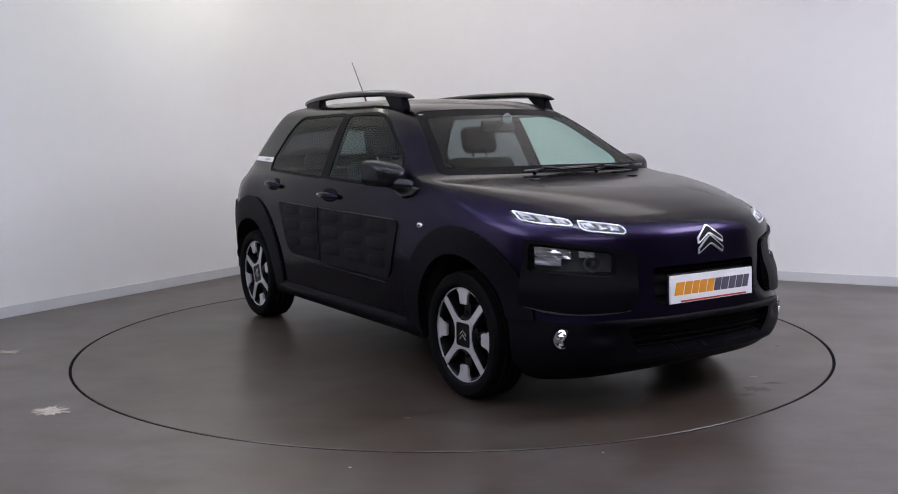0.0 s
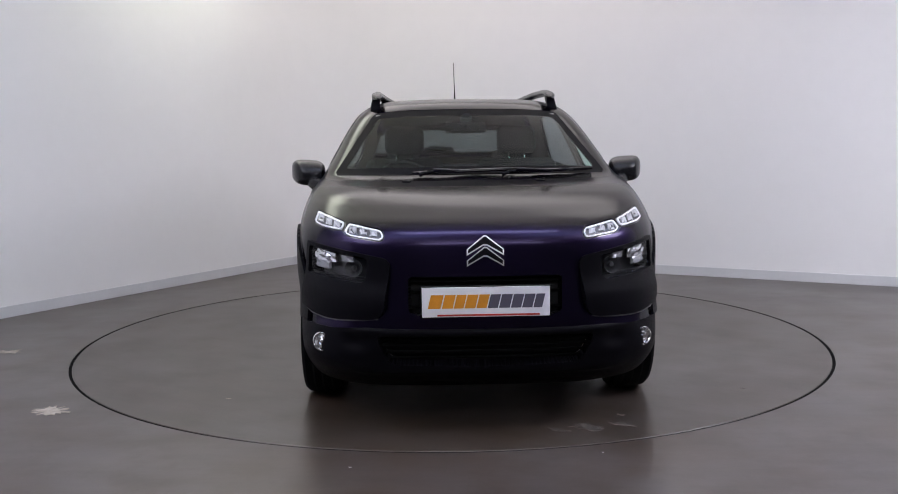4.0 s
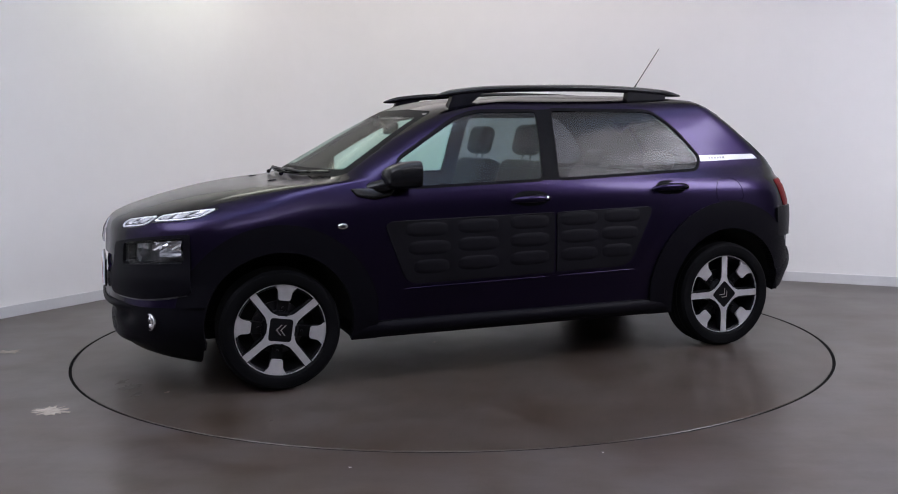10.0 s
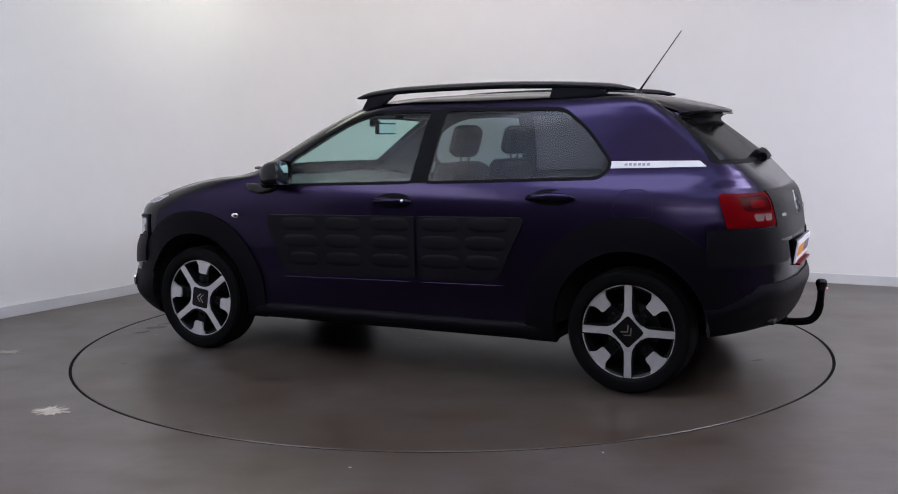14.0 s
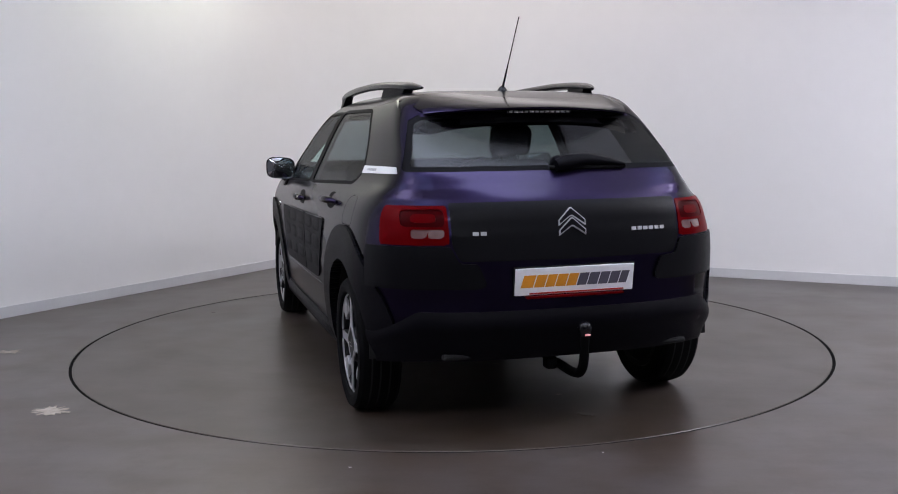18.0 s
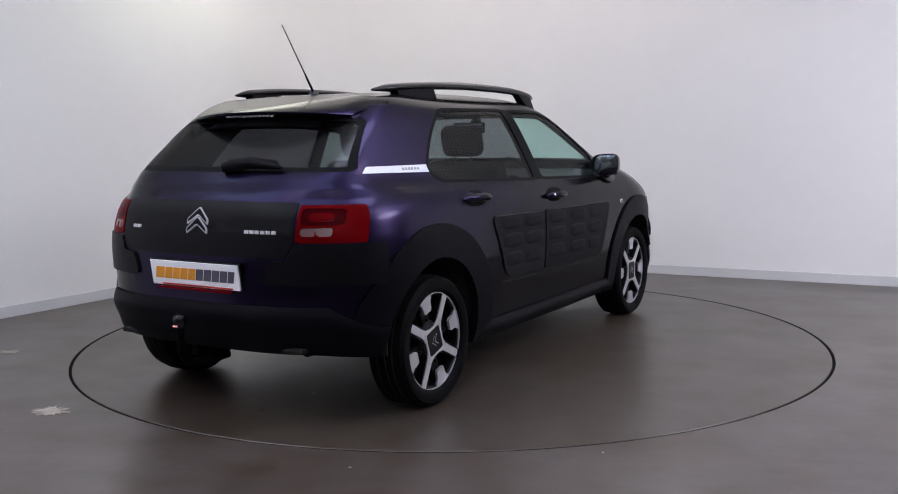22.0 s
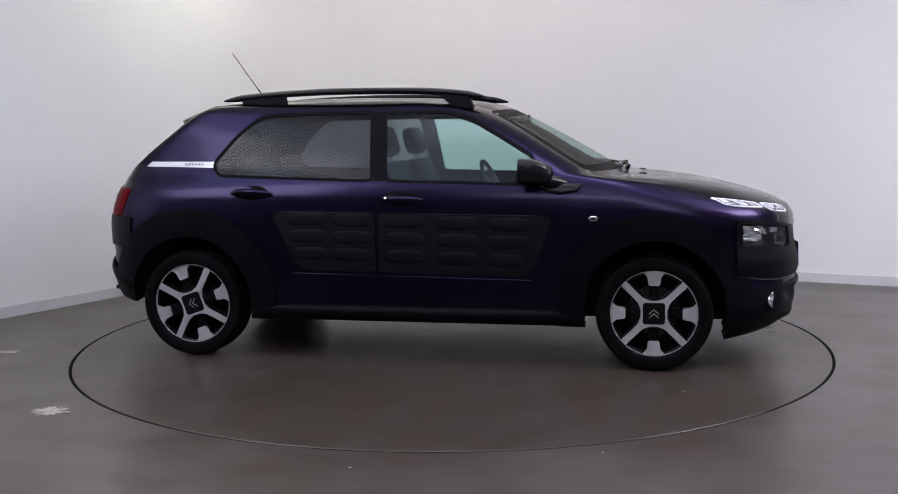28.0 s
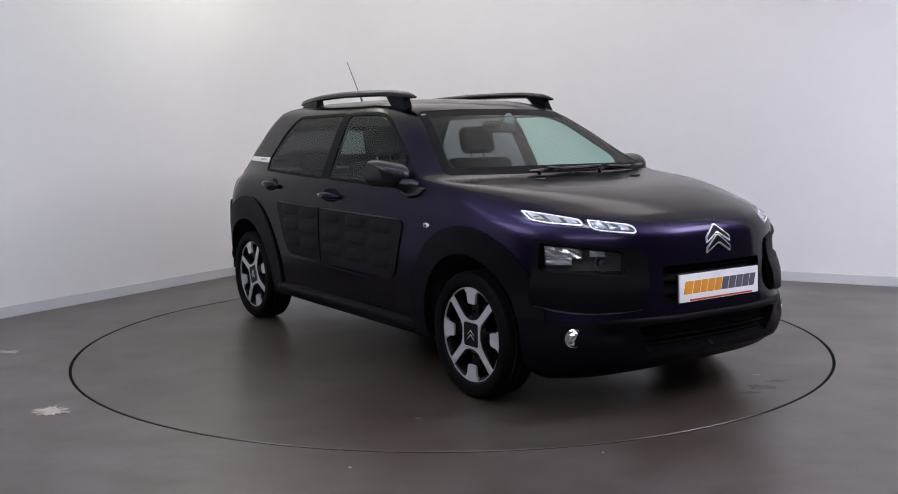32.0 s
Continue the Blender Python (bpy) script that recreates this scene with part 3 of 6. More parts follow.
def side_at(x, z, r=0.06):
    """A local fit of the side of the body: y and its slopes as a function of x and z."""
    m = (np.abs(V0[:, 0] - x) < r) & (np.abs(V0[:, 2] - z) < r) & (V0[:, 1] > 0.35)
    A = V0[m]
    dx, dz = A[:, 0] - x, A[:, 2] - z
    M = np.stack([np.ones(len(A)), dx, dz, dx * dx, dx * dz, dz * dz], 1)
    c = np.linalg.lstsq(M, A[:, 1], rcond=None)[0]

    def f(px, pz):
        dx, dz = px - x, pz - z
        return c[0] + c[1] * dx + c[2] * dz + c[3] * dx * dx + c[4] * dx * dz + c[5] * dz * dz
    return f, Vector((-c[1], 1, -c[2])).normalized()


def end_at(y, z, front=True, r=0.06):
    """The same for the nose or the tail: x as a function of y and z."""
    m = (np.abs(V0[:, 1] - abs(y)) < r) & (np.abs(V0[:, 2] - z) < r) & ((V0[:, 0] > 1.0) if front else (V0[:, 0] < -1.2))
    A = V0[m]
    B = A * np.array([1, -1, 1])
    A = np.concatenate([A, B]) if abs(y) < r else (A if y >= 0 else B)
    dy, dz = A[:, 1] - y, A[:, 2] - z
    M = np.stack([np.ones(len(A)), dy, dz, dy * dy, dy * dz, dz * dz], 1)
    c = np.linalg.lstsq(M, A[:, 0], rcond=None)[0]

    def f(py, pz):
        dy, dz = py - y, pz - z
        return c[0] + c[1] * dy + c[2] * dz + c[3] * dy * dy + c[4] * dy * dz + c[5] * dz * dz
    s = 1 if front else -1
    return f, Vector((s, -s * c[1], -s * c[2])).normalized()


def top_at(x, y, r=0.08):
    """The height of the body's top at x, y."""
    m = (np.abs(V0[:, 0] - x) < r) & (np.abs(V0[:, 1] - abs(y)) < r) & (N0[:, 2] > 0.2)
    A = V0[m]
    B = A * np.array([1, -1, 1])
    A = np.concatenate([A, B]) if abs(y) < r else (A if y >= 0 else B)
    dx, dy = A[:, 0] - x, A[:, 1] - y
    M = np.stack([np.ones(len(A)), dx, dy, dx * dx, dx * dy, dy * dy], 1)
    c = np.linalg.lstsq(M, A[:, 2], rcond=None)[0]

    def f(px, py):
        dx, dy = px - x, py - y
        return c[0] + c[1] * dx + c[2] * dy + c[3] * dx * dx + c[4] * dx * dy + c[5] * dy * dy
    return f, Vector((-c[1], -c[2], 1)).normalized()


# ================= the car: panels =================
car = new("car")
tagged(car, "dark purple compact crossover car with black plastic cladding on the turntable", "car")
AX, HUB = 1.2975, 0.304
GAP = 0.0022


def xz(poly, gap=GAP):
    return lambda V: sd_poly(V[:, [0, 2]], poly) + gap


def yz(poly, gap=GAP):
    return lambda V: sd_poly(V[:, [1, 2]], poly) + gap


def xy(poly, gap=GAP):
    return lambda V: sd_poly(V[:, [0, 1]], poly) + gap


def on_side(zmin=0.0, zmax=2.0):
    return lambda c, n: (np.abs(n[:, 1]) > 0.25) & (c[:, 1] > 0.35) & (c[:, 2] > zmin) & (c[:, 2] < zmax)


def on_front(zmin=0.0, zmax=2.0, xmin=1.2):
    return lambda c, n: (c[:, 0] > xmin) & (c[:, 2] > zmin) & (c[:, 2] < zmax) & (n[:, 0] > 0.02)


def on_rear(zmin=0.0, zmax=2.0, xmax=-1.2):
    return lambda c, n: (c[:, 0] < xmax) & (c[:, 2] > zmin) & (c[:, 2] < zmax) & (n[:, 0] < -0.02)


def mirror_y(pts):
    """A half outline (y >= 0, from the middle out and back) made whole."""
    return list(pts) + [(-y, z) for y, z in reversed(pts) if y > 0]


# wheel openings
for sx in (1, -1):
    skin.cut(lambda V, sx=sx: np.hypot(V[:, 0] - sx * AX, V[:, 2] - 0.325) - 0.368, lambda c, n: (c[:, 1] > 0.3) & (c[:, 2] < 0.75))

skin.cut(lambda V: np.maximum(V[:, 2] - 0.228, np.abs(V[:, 0]) - 1.665), lambda c, n: (c[:, 1] > 0.3) & (c[:, 2] < 0.3))
skin.cut(lambda V: np.maximum(V[:, 2] - (0.295 + 0.035 * np.clip((-V[:, 0] - 1.62) / 0.25, 0, 1)), V[:, 0] + 1.60), lambda c, n: (c[:, 0] < -1.5) & (c[:, 2] < 0.4))

# glass
SCREEN = mirror_y([(0, 1.395), (0.30, 1.392), (0.488, 1.380), (0.524, 1.366), (0.704, 1.060), (0.690, 1.042), (0.40, 1.048), (0, 1.050)])
ON_SCREEN = lambda c, n: (c[:, 0] > 0.15) & (c[:, 2] > 1.03) & (n[:, 0] > 0.2)
F_screen_all = skin.cut(yz(SCREEN, 0.036), ON_SCREEN)
F_frit = skin.cut(yz(SCREEN), ON_SCREEN)
REAR_GLASS = mirror_y([(0, 1.345), (0.51, 1.340), (0.565, 1.312), (0.643, 1.105), (0.632, 1.092), (0, 1.090)])
ON_BACK = lambda c, n: (c[:, 0] < -1.15) & (c[:, 2] > 1.07) & (n[:, 0] < -0.15)
F_back = skin.cut(yz(REAR_GLASS, 0.024), ON_BACK)
F_backfrit = skin.cut(yz(REAR_GLASS), ON_BACK)
WIN_F = rounded([(0.690, 0.985), (0.655, 1.125), (0.320, 1.328), (0.190, 1.368), (-0.172, 1.370), (-0.132, 1.008)], [0.02, 0.03, 0.12, 0.12, 0.02, 0.02])
WIN_R = rounded([(-0.262, 1.374), (-0.905, 1.366), (-1.045, 1.262), (-1.180, 1.096), (-1.135, 1.036), (-0.225, 1.008)], [0.02, 0.05, 0.12, 0.06, 0.06, 0.02])
F_winf = skin.cut(xz(WIN_F), on_side(0.94))
F_winr = skin.cut(xz(WIN_R), on_side(0.94))

F_bpost = skin.cut(xz([(-0.128, 1.000), (-0.168, 1.378), (-0.266, 1.382), (-0.222, 1.000)], 0.0), on_side(0.94))
F_trimf = skin.cut(lambda V: sd_poly(V[:, [0, 2]], WIN_F) - 0.013, on_side(0.94))
F_trimr = skin.cut(lambda V: sd_poly(V[:, [0, 2]], WIN_R) - 0.013, on_side(0.94))

# lamps and black parts of the tail
TAIL_FIELD = (lambda V: np.maximum.reduce([0.806 - V[:, 2], V[:, 2] - 0.960, 0.515 - V[:, 1], V[:, 0] + 1.742 - 0.34 * (V[:, 2] - 0.806)]))
CLEAR1 = rounded([(0.532, 0.833), (0.532, 0.868), (0.592, 0.868), (0.592, 0.833)], 0.005, 3)
CLEAR2 = rounded([(0.598, 0.833), (0.598, 0.868), (0.655, 0.868), (0.655, 0.833)], 0.008, 3)
RINGO = rounded([(0.528, 0.878), (0.528, 0.948), (0.685, 0.944), (0.690, 0.878)], 0.02, 4)
RINGI = rounded([(0.560, 0.895), (0.560, 0.930), (0.650, 0.928), (0.655, 0.895)], 0.016, 4)
F_clear = skin.cut(lambda V: np.minimum(sd_poly(V[:, [1, 2]], CLEAR1), sd_poly(V[:, [1, 2]], CLEAR2)), on_rear(0.7, 1.05, -1.6))
F_tcore = skin.cut(yz(RINGI, 0.0), on_rear(0.7, 1.05, -1.6))
F_tring = skin.cut(yz(RINGO, 0.0), on_rear(0.7, 1.05, -1.6))
F_tail = skin.cut(TAIL_FIELD, on_rear(0.7, 1.05))
BOARD = rounded(mirror_y([(0, 0.973), (0.507, 0.973), (0.507, 0.80), (0.475, 0.737), (0, 0.733)]), 0.015, 4)
F_board = skin.cut(yz(BOARD), on_rear(0.6, 1.05))
RPOD = rounded([(0.512, 0.800), (0.95, 0.800), (0.95, 0.628), (0.40, 0.628), (0.37, 0.640), (0.405, 0.728), (0.480, 0.732)], 0.012, 4)
F_rpod = skin.cut(lambda V: np.maximum(sd_poly(V[:, [1, 2]], RPOD), V[:, 0] + 1.660), on_rear(0.5, 0.9))
F_rlow = skin.cut(lambda V: np.maximum(V[:, 2] - (0.535 - np.clip((V[:, 1] - 0.64) / 0.14, 0, 1) * 0.10), V[:, 0] + 1.60), on_rear(0.0, 0.7))

# lamps and black parts of the nose
HEAD = rounded([(0.482, 0.740), (0.765, 0.776), (0.800, 0.770), (0.800, 0.665), (0.765, 0.655), (0.490, 0.634)], [0.02, 0.03, 0.02, 0.02, 0.03, 0.03])
F_head = skin.cut(lambda V: np.maximum(sd_poly(V[:, [1, 2]], HEAD), 1.735 - V[:, 0]), on_front(0.55, 0.85, 1.5))
POD = rounded([(0.385, 0.738), (0.60, 0.772), (0.83, 0.800), (0.83, 0.520), (0.68, 0.472), (0.415, 0.488)], [0.04, 0.1, 0.02, 0.05, 0.1, 0.06])
F_pod = skin.cut(lambda V: np.maximum(sd_poly(V[:, [1, 2]], POD), 1.706 - V[:, 0]) + 0.001, on_front(0.4, 0.9, 1.5))
DRL_IN = rounded([(0.418, 0.826), (0.425, 0.850), (0.570, 0.872), (0.590, 0.838), (0.560, 0.826), (0.43, 0.812)], 0.008, 4)
DRL_OUT = rounded([(0.603, 0.846), (0.590, 0.874), (0.728, 0.908), (0.737, 0.868), (0.700, 0.856)], 0.008, 4)
F_drl1i = skin.cut(yz(DRL_IN, 0.0050), on_front(0.75, 0.95, 1.5))
F_drl2i = skin.cut(yz(DRL_OUT, 0.0050), on_front(0.75, 0.95, 1.4))
F_drl1 = skin.cut(yz(DRL_IN, 0.0), on_front(0.75, 0.95, 1.5))
F_drl2 = skin.cut(yz(DRL_OUT, 0.0), on_front(0.75, 0.95, 1.4))
F_drlg = skin.cut(lambda V: np.minimum(sd_poly(V[:, [1, 2]], DRL_IN), sd_poly(V[:, [1, 2]], DRL_OUT)) - 0.006, on_front(0.75, 0.95, 1.4))
SLOT = rounded(mirror_y([(0, 0.668), (0.318, 0.668), (0.318, 0.520), (0.27, 0.505), (0, 0.505)]), 0.015, 4)
F_slot = skin.cut(yz(SLOT, 0.0), on_front(0.45, 0.72, 1.8))
LOWGRILLE = rounded(mirror_y([(0, 0.428), (0.46, 0.420), (0.40, 0.300), (0, 0.292)]), 0.03, 4)
F_lowgr = skin.cut(yz(LOWGRILLE, 0.0), on_front(0.2, 0.5, 1.6))
F_flow = skin.cut(lambda V: np.maximum(V[:, 2] - (0.452 - np.clip((V[:, 1] - 0.50) / 0.14, 0, 1) * 0.012), 1.50 - V[:, 0]), on_front(0.0, 0.6, 1.3))

# bonnet and scuttle
BONNET = [(2.027, 0.0), (2.005, 0.22), (1.940, 0.43), (1.800, 0.615), (1.665, 0.715), (1.600, 0.742), (1.45, 0.745), (1.10, 0.725), (0.940, 0.695), (0.985, 0.60), (1.06, 0.35), (1.085, 0.0), (1.085, -0.5), (2.1, -0.5)]
F_bonnet = skin.cut(xy(BONNET), lambda c, n: (c[:, 0] > 0.8) & (c[:, 2] > 0.80) & (c[:, 2] < 1.045) & (n[:, 2] > 0.12))
F_scuttle = skin.cut(lambda V: np.maximum.reduce([V[:, 2] - 1.056, 0.98 - V[:, 2], V[:, 1] - 0.690, 0.80 - V[:, 0]]), lambda c, n: (c[:, 0] > 0.75) & (c[:, 2] > 0.98) & (n[:, 2] > 0.3))

# side cladding, doors
F_arch = []
for sx, r in ((1, 0.500), (-1, 0.522)):
    F_arch.append(skin.cut(lambda V, sx=sx, r=r: np.maximum(np.where(V[:, 2] > 0.42, np.hypot((V[:, 0] - sx * AX) * 1.0, V[:, 2] - 0.325) - r, np.abs(V[:, 0] - sx * AX) - np.sqrt(r * r - 0.095 ** 2)), 0.18 - V[:, 2]), lambda c, n: (c[:, 1] > 0.5) & (c[:, 2] < 0.95)))
F_sill = skin.cut(lambda V: np.maximum(V[:, 2] - 0.315, np.abs(V[:, 0]) - 1.0), lambda c, n: (c[:, 1] > 0.5) & (c[:, 2] < 0.5))
BUMP_F = rounded([(0.775, 0.817), (-0.178, 0.830), (-0.178, 0.505), (0.655, 0.492)], [0.05, 0.006, 0.006, 0.07])
BUMP_R = rounded([(-0.190, 0.830), (-0.795, 0.840), (-0.640, 0.515), (-0.190, 0.506)], [0.006, 0.05, 0.07, 0.006])
F_abf = skin.cut(xz(BUMP_F), on_side(0.4, 0.95))
F_abr = skin.cut(xz(BUMP_R), on_side(0.4, 0.95))
STRIP = [(-1.168, 1.110), (-1.168, 1.076), (-1.625, 1.084), (-1.590, 1.112)]
F_strip = skin.cut(xz(STRIP, 0.0), on_side(1.0, 1.2))
DOOR_F = rounded([(0.880, 0.985), (0.905, 0.80), (0.965, 0.50), (0.970, 0.318), (-0.178, 0.318), (-0.182, 0.60), (-0.215, 1.02), (-0.246, 1.397), (0.185, 1.400), (0.330, 1.352), (0.700, 1.135), (0.735, 1.060)], [0.02, 0, 0, 0.02, 0.0, 0, 0, 0.02, 0.1, 0.1, 0.05, 0.02])
DOOR_R = rounded([(-0.250, 1.397), (-0.92, 1.392), (-1.060, 1.288), (-1.160, 1.130), (-1.172, 1.05), (-1.145, 0.955), (-1.080, 0.810), (-0.995, 0.72), (-0.905, 0.62), (-0.80, 0.45), (-0.78, 0.318), (-0.184, 0.318), (-0.188, 0.60), (-0.221, 1.02)], [0.02, 0.05, 0.1, 0.05, 0.02, 0.02, 0.02, 0.02, 0.02, 0.02, 0.02, 0, 0, 0])
F_doorf = skin.cut(xz(DOOR_F), on_side(0.25))
F_doorr = skin.cut(xz(DOOR_R), on_side(0.25))

# fuel flap
FLAP = rounded([(-1.222, 0.850), (-1.225, 0.93), (-1.26, 0.980), (-1.37, 0.982), (-1.412, 0.93), (-1.412, 0.850)], 0.03)
F_flap = skin.cut(lambda V: sd_poly(V[:, [0, 2]], FLAP) + 0.0035, on_side(0.8, 1.05))
F_flapjoint = skin.cut(lambda V: sd_poly(V[:, [0, 2]], FLAP), on_side(0.8, 1.05))

# roof, tailgate and the rest
GATE = mirror_y([(0, 1.090), (0.652, 1.090), (0.660, 1.06), (0.640, 0.970), (0, 0.976)])
F_gate = skin.cut(yz(GATE), on_rear(0.9, 1.12, -1.45))
GATE_LOW = mirror_y([(0, 0.731), (0.40, 0.731), (0.36, 0.560), (0, 0.555)])
F_gatelow = skin.cut(yz(GATE_LOW), on_rear(0.5, 0.8))
F_roof = skin.cut(lambda V: np.maximum(1.402 - V[:, 2], -V[:, 0] - 1.26), lambda c, n: c[:, 2] > 1.37)
F_fbump = skin.cut(lambda V: np.maximum(1.62 - V[:, 0], -1.0), lambda c, n: c[:, 2] < 1.0)
F_wing = skin.cut(lambda V: np.maximum.reduce([0.812 - V[:, 0], V[:, 2] - 1.075]), None)
F_rbump = skin.cut(lambda V: np.maximum(V[:, 0] + 1.66, V[:, 2] - 0.80), None)
F_rest = skin.F
panel("windscreen", F_screen_all, GLASS_SCREEN, car, "clear windscreen glass", -0.002, 0.004)
panel("rear_window", F_back, GLASS_REAR, car, "dark tinted rear window", -0.002, 0.004)
panel("bonnet", F_bonnet, PAINT, car, "purple metallic bonnet")
panel("scuttle", F_scuttle, SEAL, car, "black plastic scuttle below the windscreen", -0.012, 0.03)
panel("roof", F_roof, PAINT, car, "purple metallic roof panel")
panel("tailgate", F_gate, PAINT, car, "purple metallic tailgate")
panel("tailgate_lower", F_gatelow, PAINT, car)
panel("tailgate_board", F_board, SATIN, car, "matt black tailgate board", 0.004)
panel("front_bumper", F_fbump, PAINT, car, "purple metallic front bumper", 0.0, 0.05)
panel("lower_front_bumper", F_flow, CLAD, car, "black plastic lower bumper", 0.0, 0.05, lambda P: 0.003 + (0.014 * np.exp(-((P[:, 2] - 0.436) / 0.016) ** 2) + 0.016 * np.exp(-((P[:, 2] - 0.275) / 0.022) ** 2)) * np.clip((0.62 - np.abs(P[:, 1])) / 0.12, 0, 1) - 0.016 * np.exp(-((np.abs(P[:, 1]) - 0.55) / 0.05) ** 2 - ((P[:, 2] - 0.385) / 0.030) ** 2))
panel("rear_bumper", F_rbump, PAINT, car, "purple metallic rear bumper")
panel("lower_rear_bumper", F_rlow, CLAD, car, "black plastic lower bumper", 0.0, 0.05, lambda P: 0.004 + 0.017 * np.exp(-((P[:, 2] - 0.480 + 0.07 * np.clip((np.abs(P[:, 1]) - 0.64) / 0.14, 0, 1)) / 0.052) ** 2))
wings = panel("front_wing", F_wing, PAINT, car, sides="pair")
frames = panel("body_side", F_rest, PAINT, car, sides="pair")
doors_f = panel("front_door", F_doorf, PAINT, car, sides="pair")
doors_r = panel("rear_door", F_doorr, PAINT, car, sides="pair")
for d, (P, T) in zip(doors_f, ((panel_data(F_winf, -0.003, 0.004)), flip(*panel_data(F_winf, -0.003, 0.004)))):
    mesh_ob("window", P, T, GLASS_CLEAR, d, "clear green-tinted side glass")
for d, (P, T) in zip(doors_r, ((panel_data(F_winr, -0.003, 0.004)), flip(*panel_data(F_winr, -0.003, 0.004)))):
    mesh_ob("window", P, T, GLASS_DARK, d, "dark privacy side glass")
for d, F in zip((doors_f, doors_r), (F_abf, F_abr)):
    P, T = panel_data(F, 0.007, 0.03)
    mesh_ob("airbump_panel", P, T, BUMPS, d[0], "black soft rubber door panel")
    mesh_ob("airbump_panel", *flip(P, T), BUMPS, d[1], "black soft rubber door panel")
for F in F_arch:
    panel("arch_cladding", F, CLAD, car, "matt black wheel arch cladding", 0.013, 0.05, sides="pair")
panel("sill", F_sill, CLAD, car, "matt black plastic sill", 0.008, 0.03, sides="pair")
panel("pillar_trim", F_strip, WHITE_TRIM, car, "white trim strip on the rear pillar", 0.003, 0.01, sides="pair")
tails = panel("tail_lamp", F_tail, RED_LENS, car, "red tail lamp", 0.004, 0.02, sides="pair")
for nm, F, mt, off, lb in (("ring", F_tring, RED_DEEP, 0.000, "deep red lamp ring"), ("core", F_tcore, RED_LENS, 0.002, "bright red lamp core"), ("reversing_lens", F_clear, CLEAR_LENS, 0.001, "clear reversing lamp lens")):
    P, T = panel_data(F, off, 0.006)
    mesh_ob(nm, P, T, mt, tails[0], lb)
    mesh_ob(nm, *flip(P, T), mt, tails[1], lb)
panel("rear_corner_cladding", F_rpod, SATIN, car, "matt black plastic corner cladding", 0.012, 0.03, sides="pair")
panel("headlamp", F_head, LENS, car, "clear headlamp lens", 0.003, 0.01, sides="pair")
panel("headlamp_surround", F_pod, CLAD, car, "matt black plastic lamp surround", 0.0, 0.075, lambda P: 0.010 + 0.022 * np.exp(-((P[:, 2] - 0.56) / 0.075) ** 2), sides="pair")
drl = panel("daylight_lamp", np.concatenate([F_drl1, F_drl2]), DRL_MAT, car, "white-rimmed daytime running lamp", 0.003, 0.012, sides="pair")
P, T = panel_data(np.concatenate([F_drl1i, F_drl2i]), -0.003, 0.006)
mesh_ob("lens", P, T, DRL_IN_MAT, drl[0], "silver grey lamp lens")
mesh_ob("lens", *flip(P, T), DRL_IN_MAT, drl[1], "silver grey lamp lens")
P, T = panel_data(F_drlg, -0.003, 0.004)
mesh_ob("bezel", P, T, GLOSSBLACK, drl[0])
mesh_ob("bezel", *flip(P, T), GLOSSBLACK, drl[1])


panel("rear_window_border", F_backfrit, SEAL, car, "black border round the rear window", -0.002, 0.006)
panel("screen_border", F_frit, SEAL, car, "black border round the windscreen", -0.002, 0.006)
for d, F in zip((doors_f, doors_r), (F_trimf, F_trimr)):
    P, T = panel_data(F, 0.001, 0.01)
    mesh_ob("window_seal", P, T, SEAL, d[0], "black rubber window seal")
    mesh_ob("window_seal", *flip(P, T), SEAL, d[1], "black rubber window seal")
panel("centre_post", F_bpost, SEAL, car, "black centre post", 0.0, 0.012, sides="pair")
panel("grille_slot", F_slot, SHELL, car, "black recessed upper grille slot", -0.05, 0.0)
panel("lower_grille", F_lowgr, SHELL, car, "black recessed lower grille", -0.05, 0.0)
panel("headlamp_housing", F_head, LAMP_GREY, car, "dark grey lamp housing", -0.06, 0.0, sides="pair")

# ---- dark inner shell behind the panels: the whole surface again, set in, without glass and wheel openings
skin2 = Skin()
for sx in (1, -1):
    skin2.cut(lambda V, sx=sx: np.hypot(V[:, 0] - sx * AX, V[:, 2] - 0.325) - 0.375, lambda c, n: (c[:, 1] > 0.3) & (c[:, 2] < 0.75))
skin2.cut(lambda V: np.maximum(V[:, 2] - (0.305 + 0.035 * np.clip((-V[:, 0] - 1.62) / 0.25, 0, 1)), V[:, 0] + 1.60), lambda c, n: (c[:, 0] < -1.5) & (c[:, 2] < 0.4))
skin2.cut(lambda V: V[:, 2] - 0.235, lambda c, n: (np.abs(c[:, 0]) < 1.665) & (c[:, 2] < 0.3))
skin2.cut(yz(SCREEN, -0.004), lambda c, n: (c[:, 0] > 0.15) & (c[:, 2] > 1.03) & (n[:, 0] > 0.2))
skin2.cut(yz(REAR_GLASS, -0.004), lambda c, n: (c[:, 0] < -1.15) & (c[:, 2] > 1.07) & (n[:, 0] < -0.15))
skin2.cut(xz(WIN_F, -0.004), on_side(0.94))
skin2.cut(xz(WIN_R, -0.004), on_side(0.94))
skin2.cut(lambda V: sd_poly(V[:, [1, 2]], HEAD) + 0.01, on_front(0.55, 0.85, 1.5))
skin2.cut(yz(SLOT, 0.0), on_front(0.45, 0.72, 1.8))
skin2.cut(yz(LOWGRILLE, 0.0), on_front(0.2, 0.5, 1.6))
P2 = skin2.V - skin2.N * 0.013
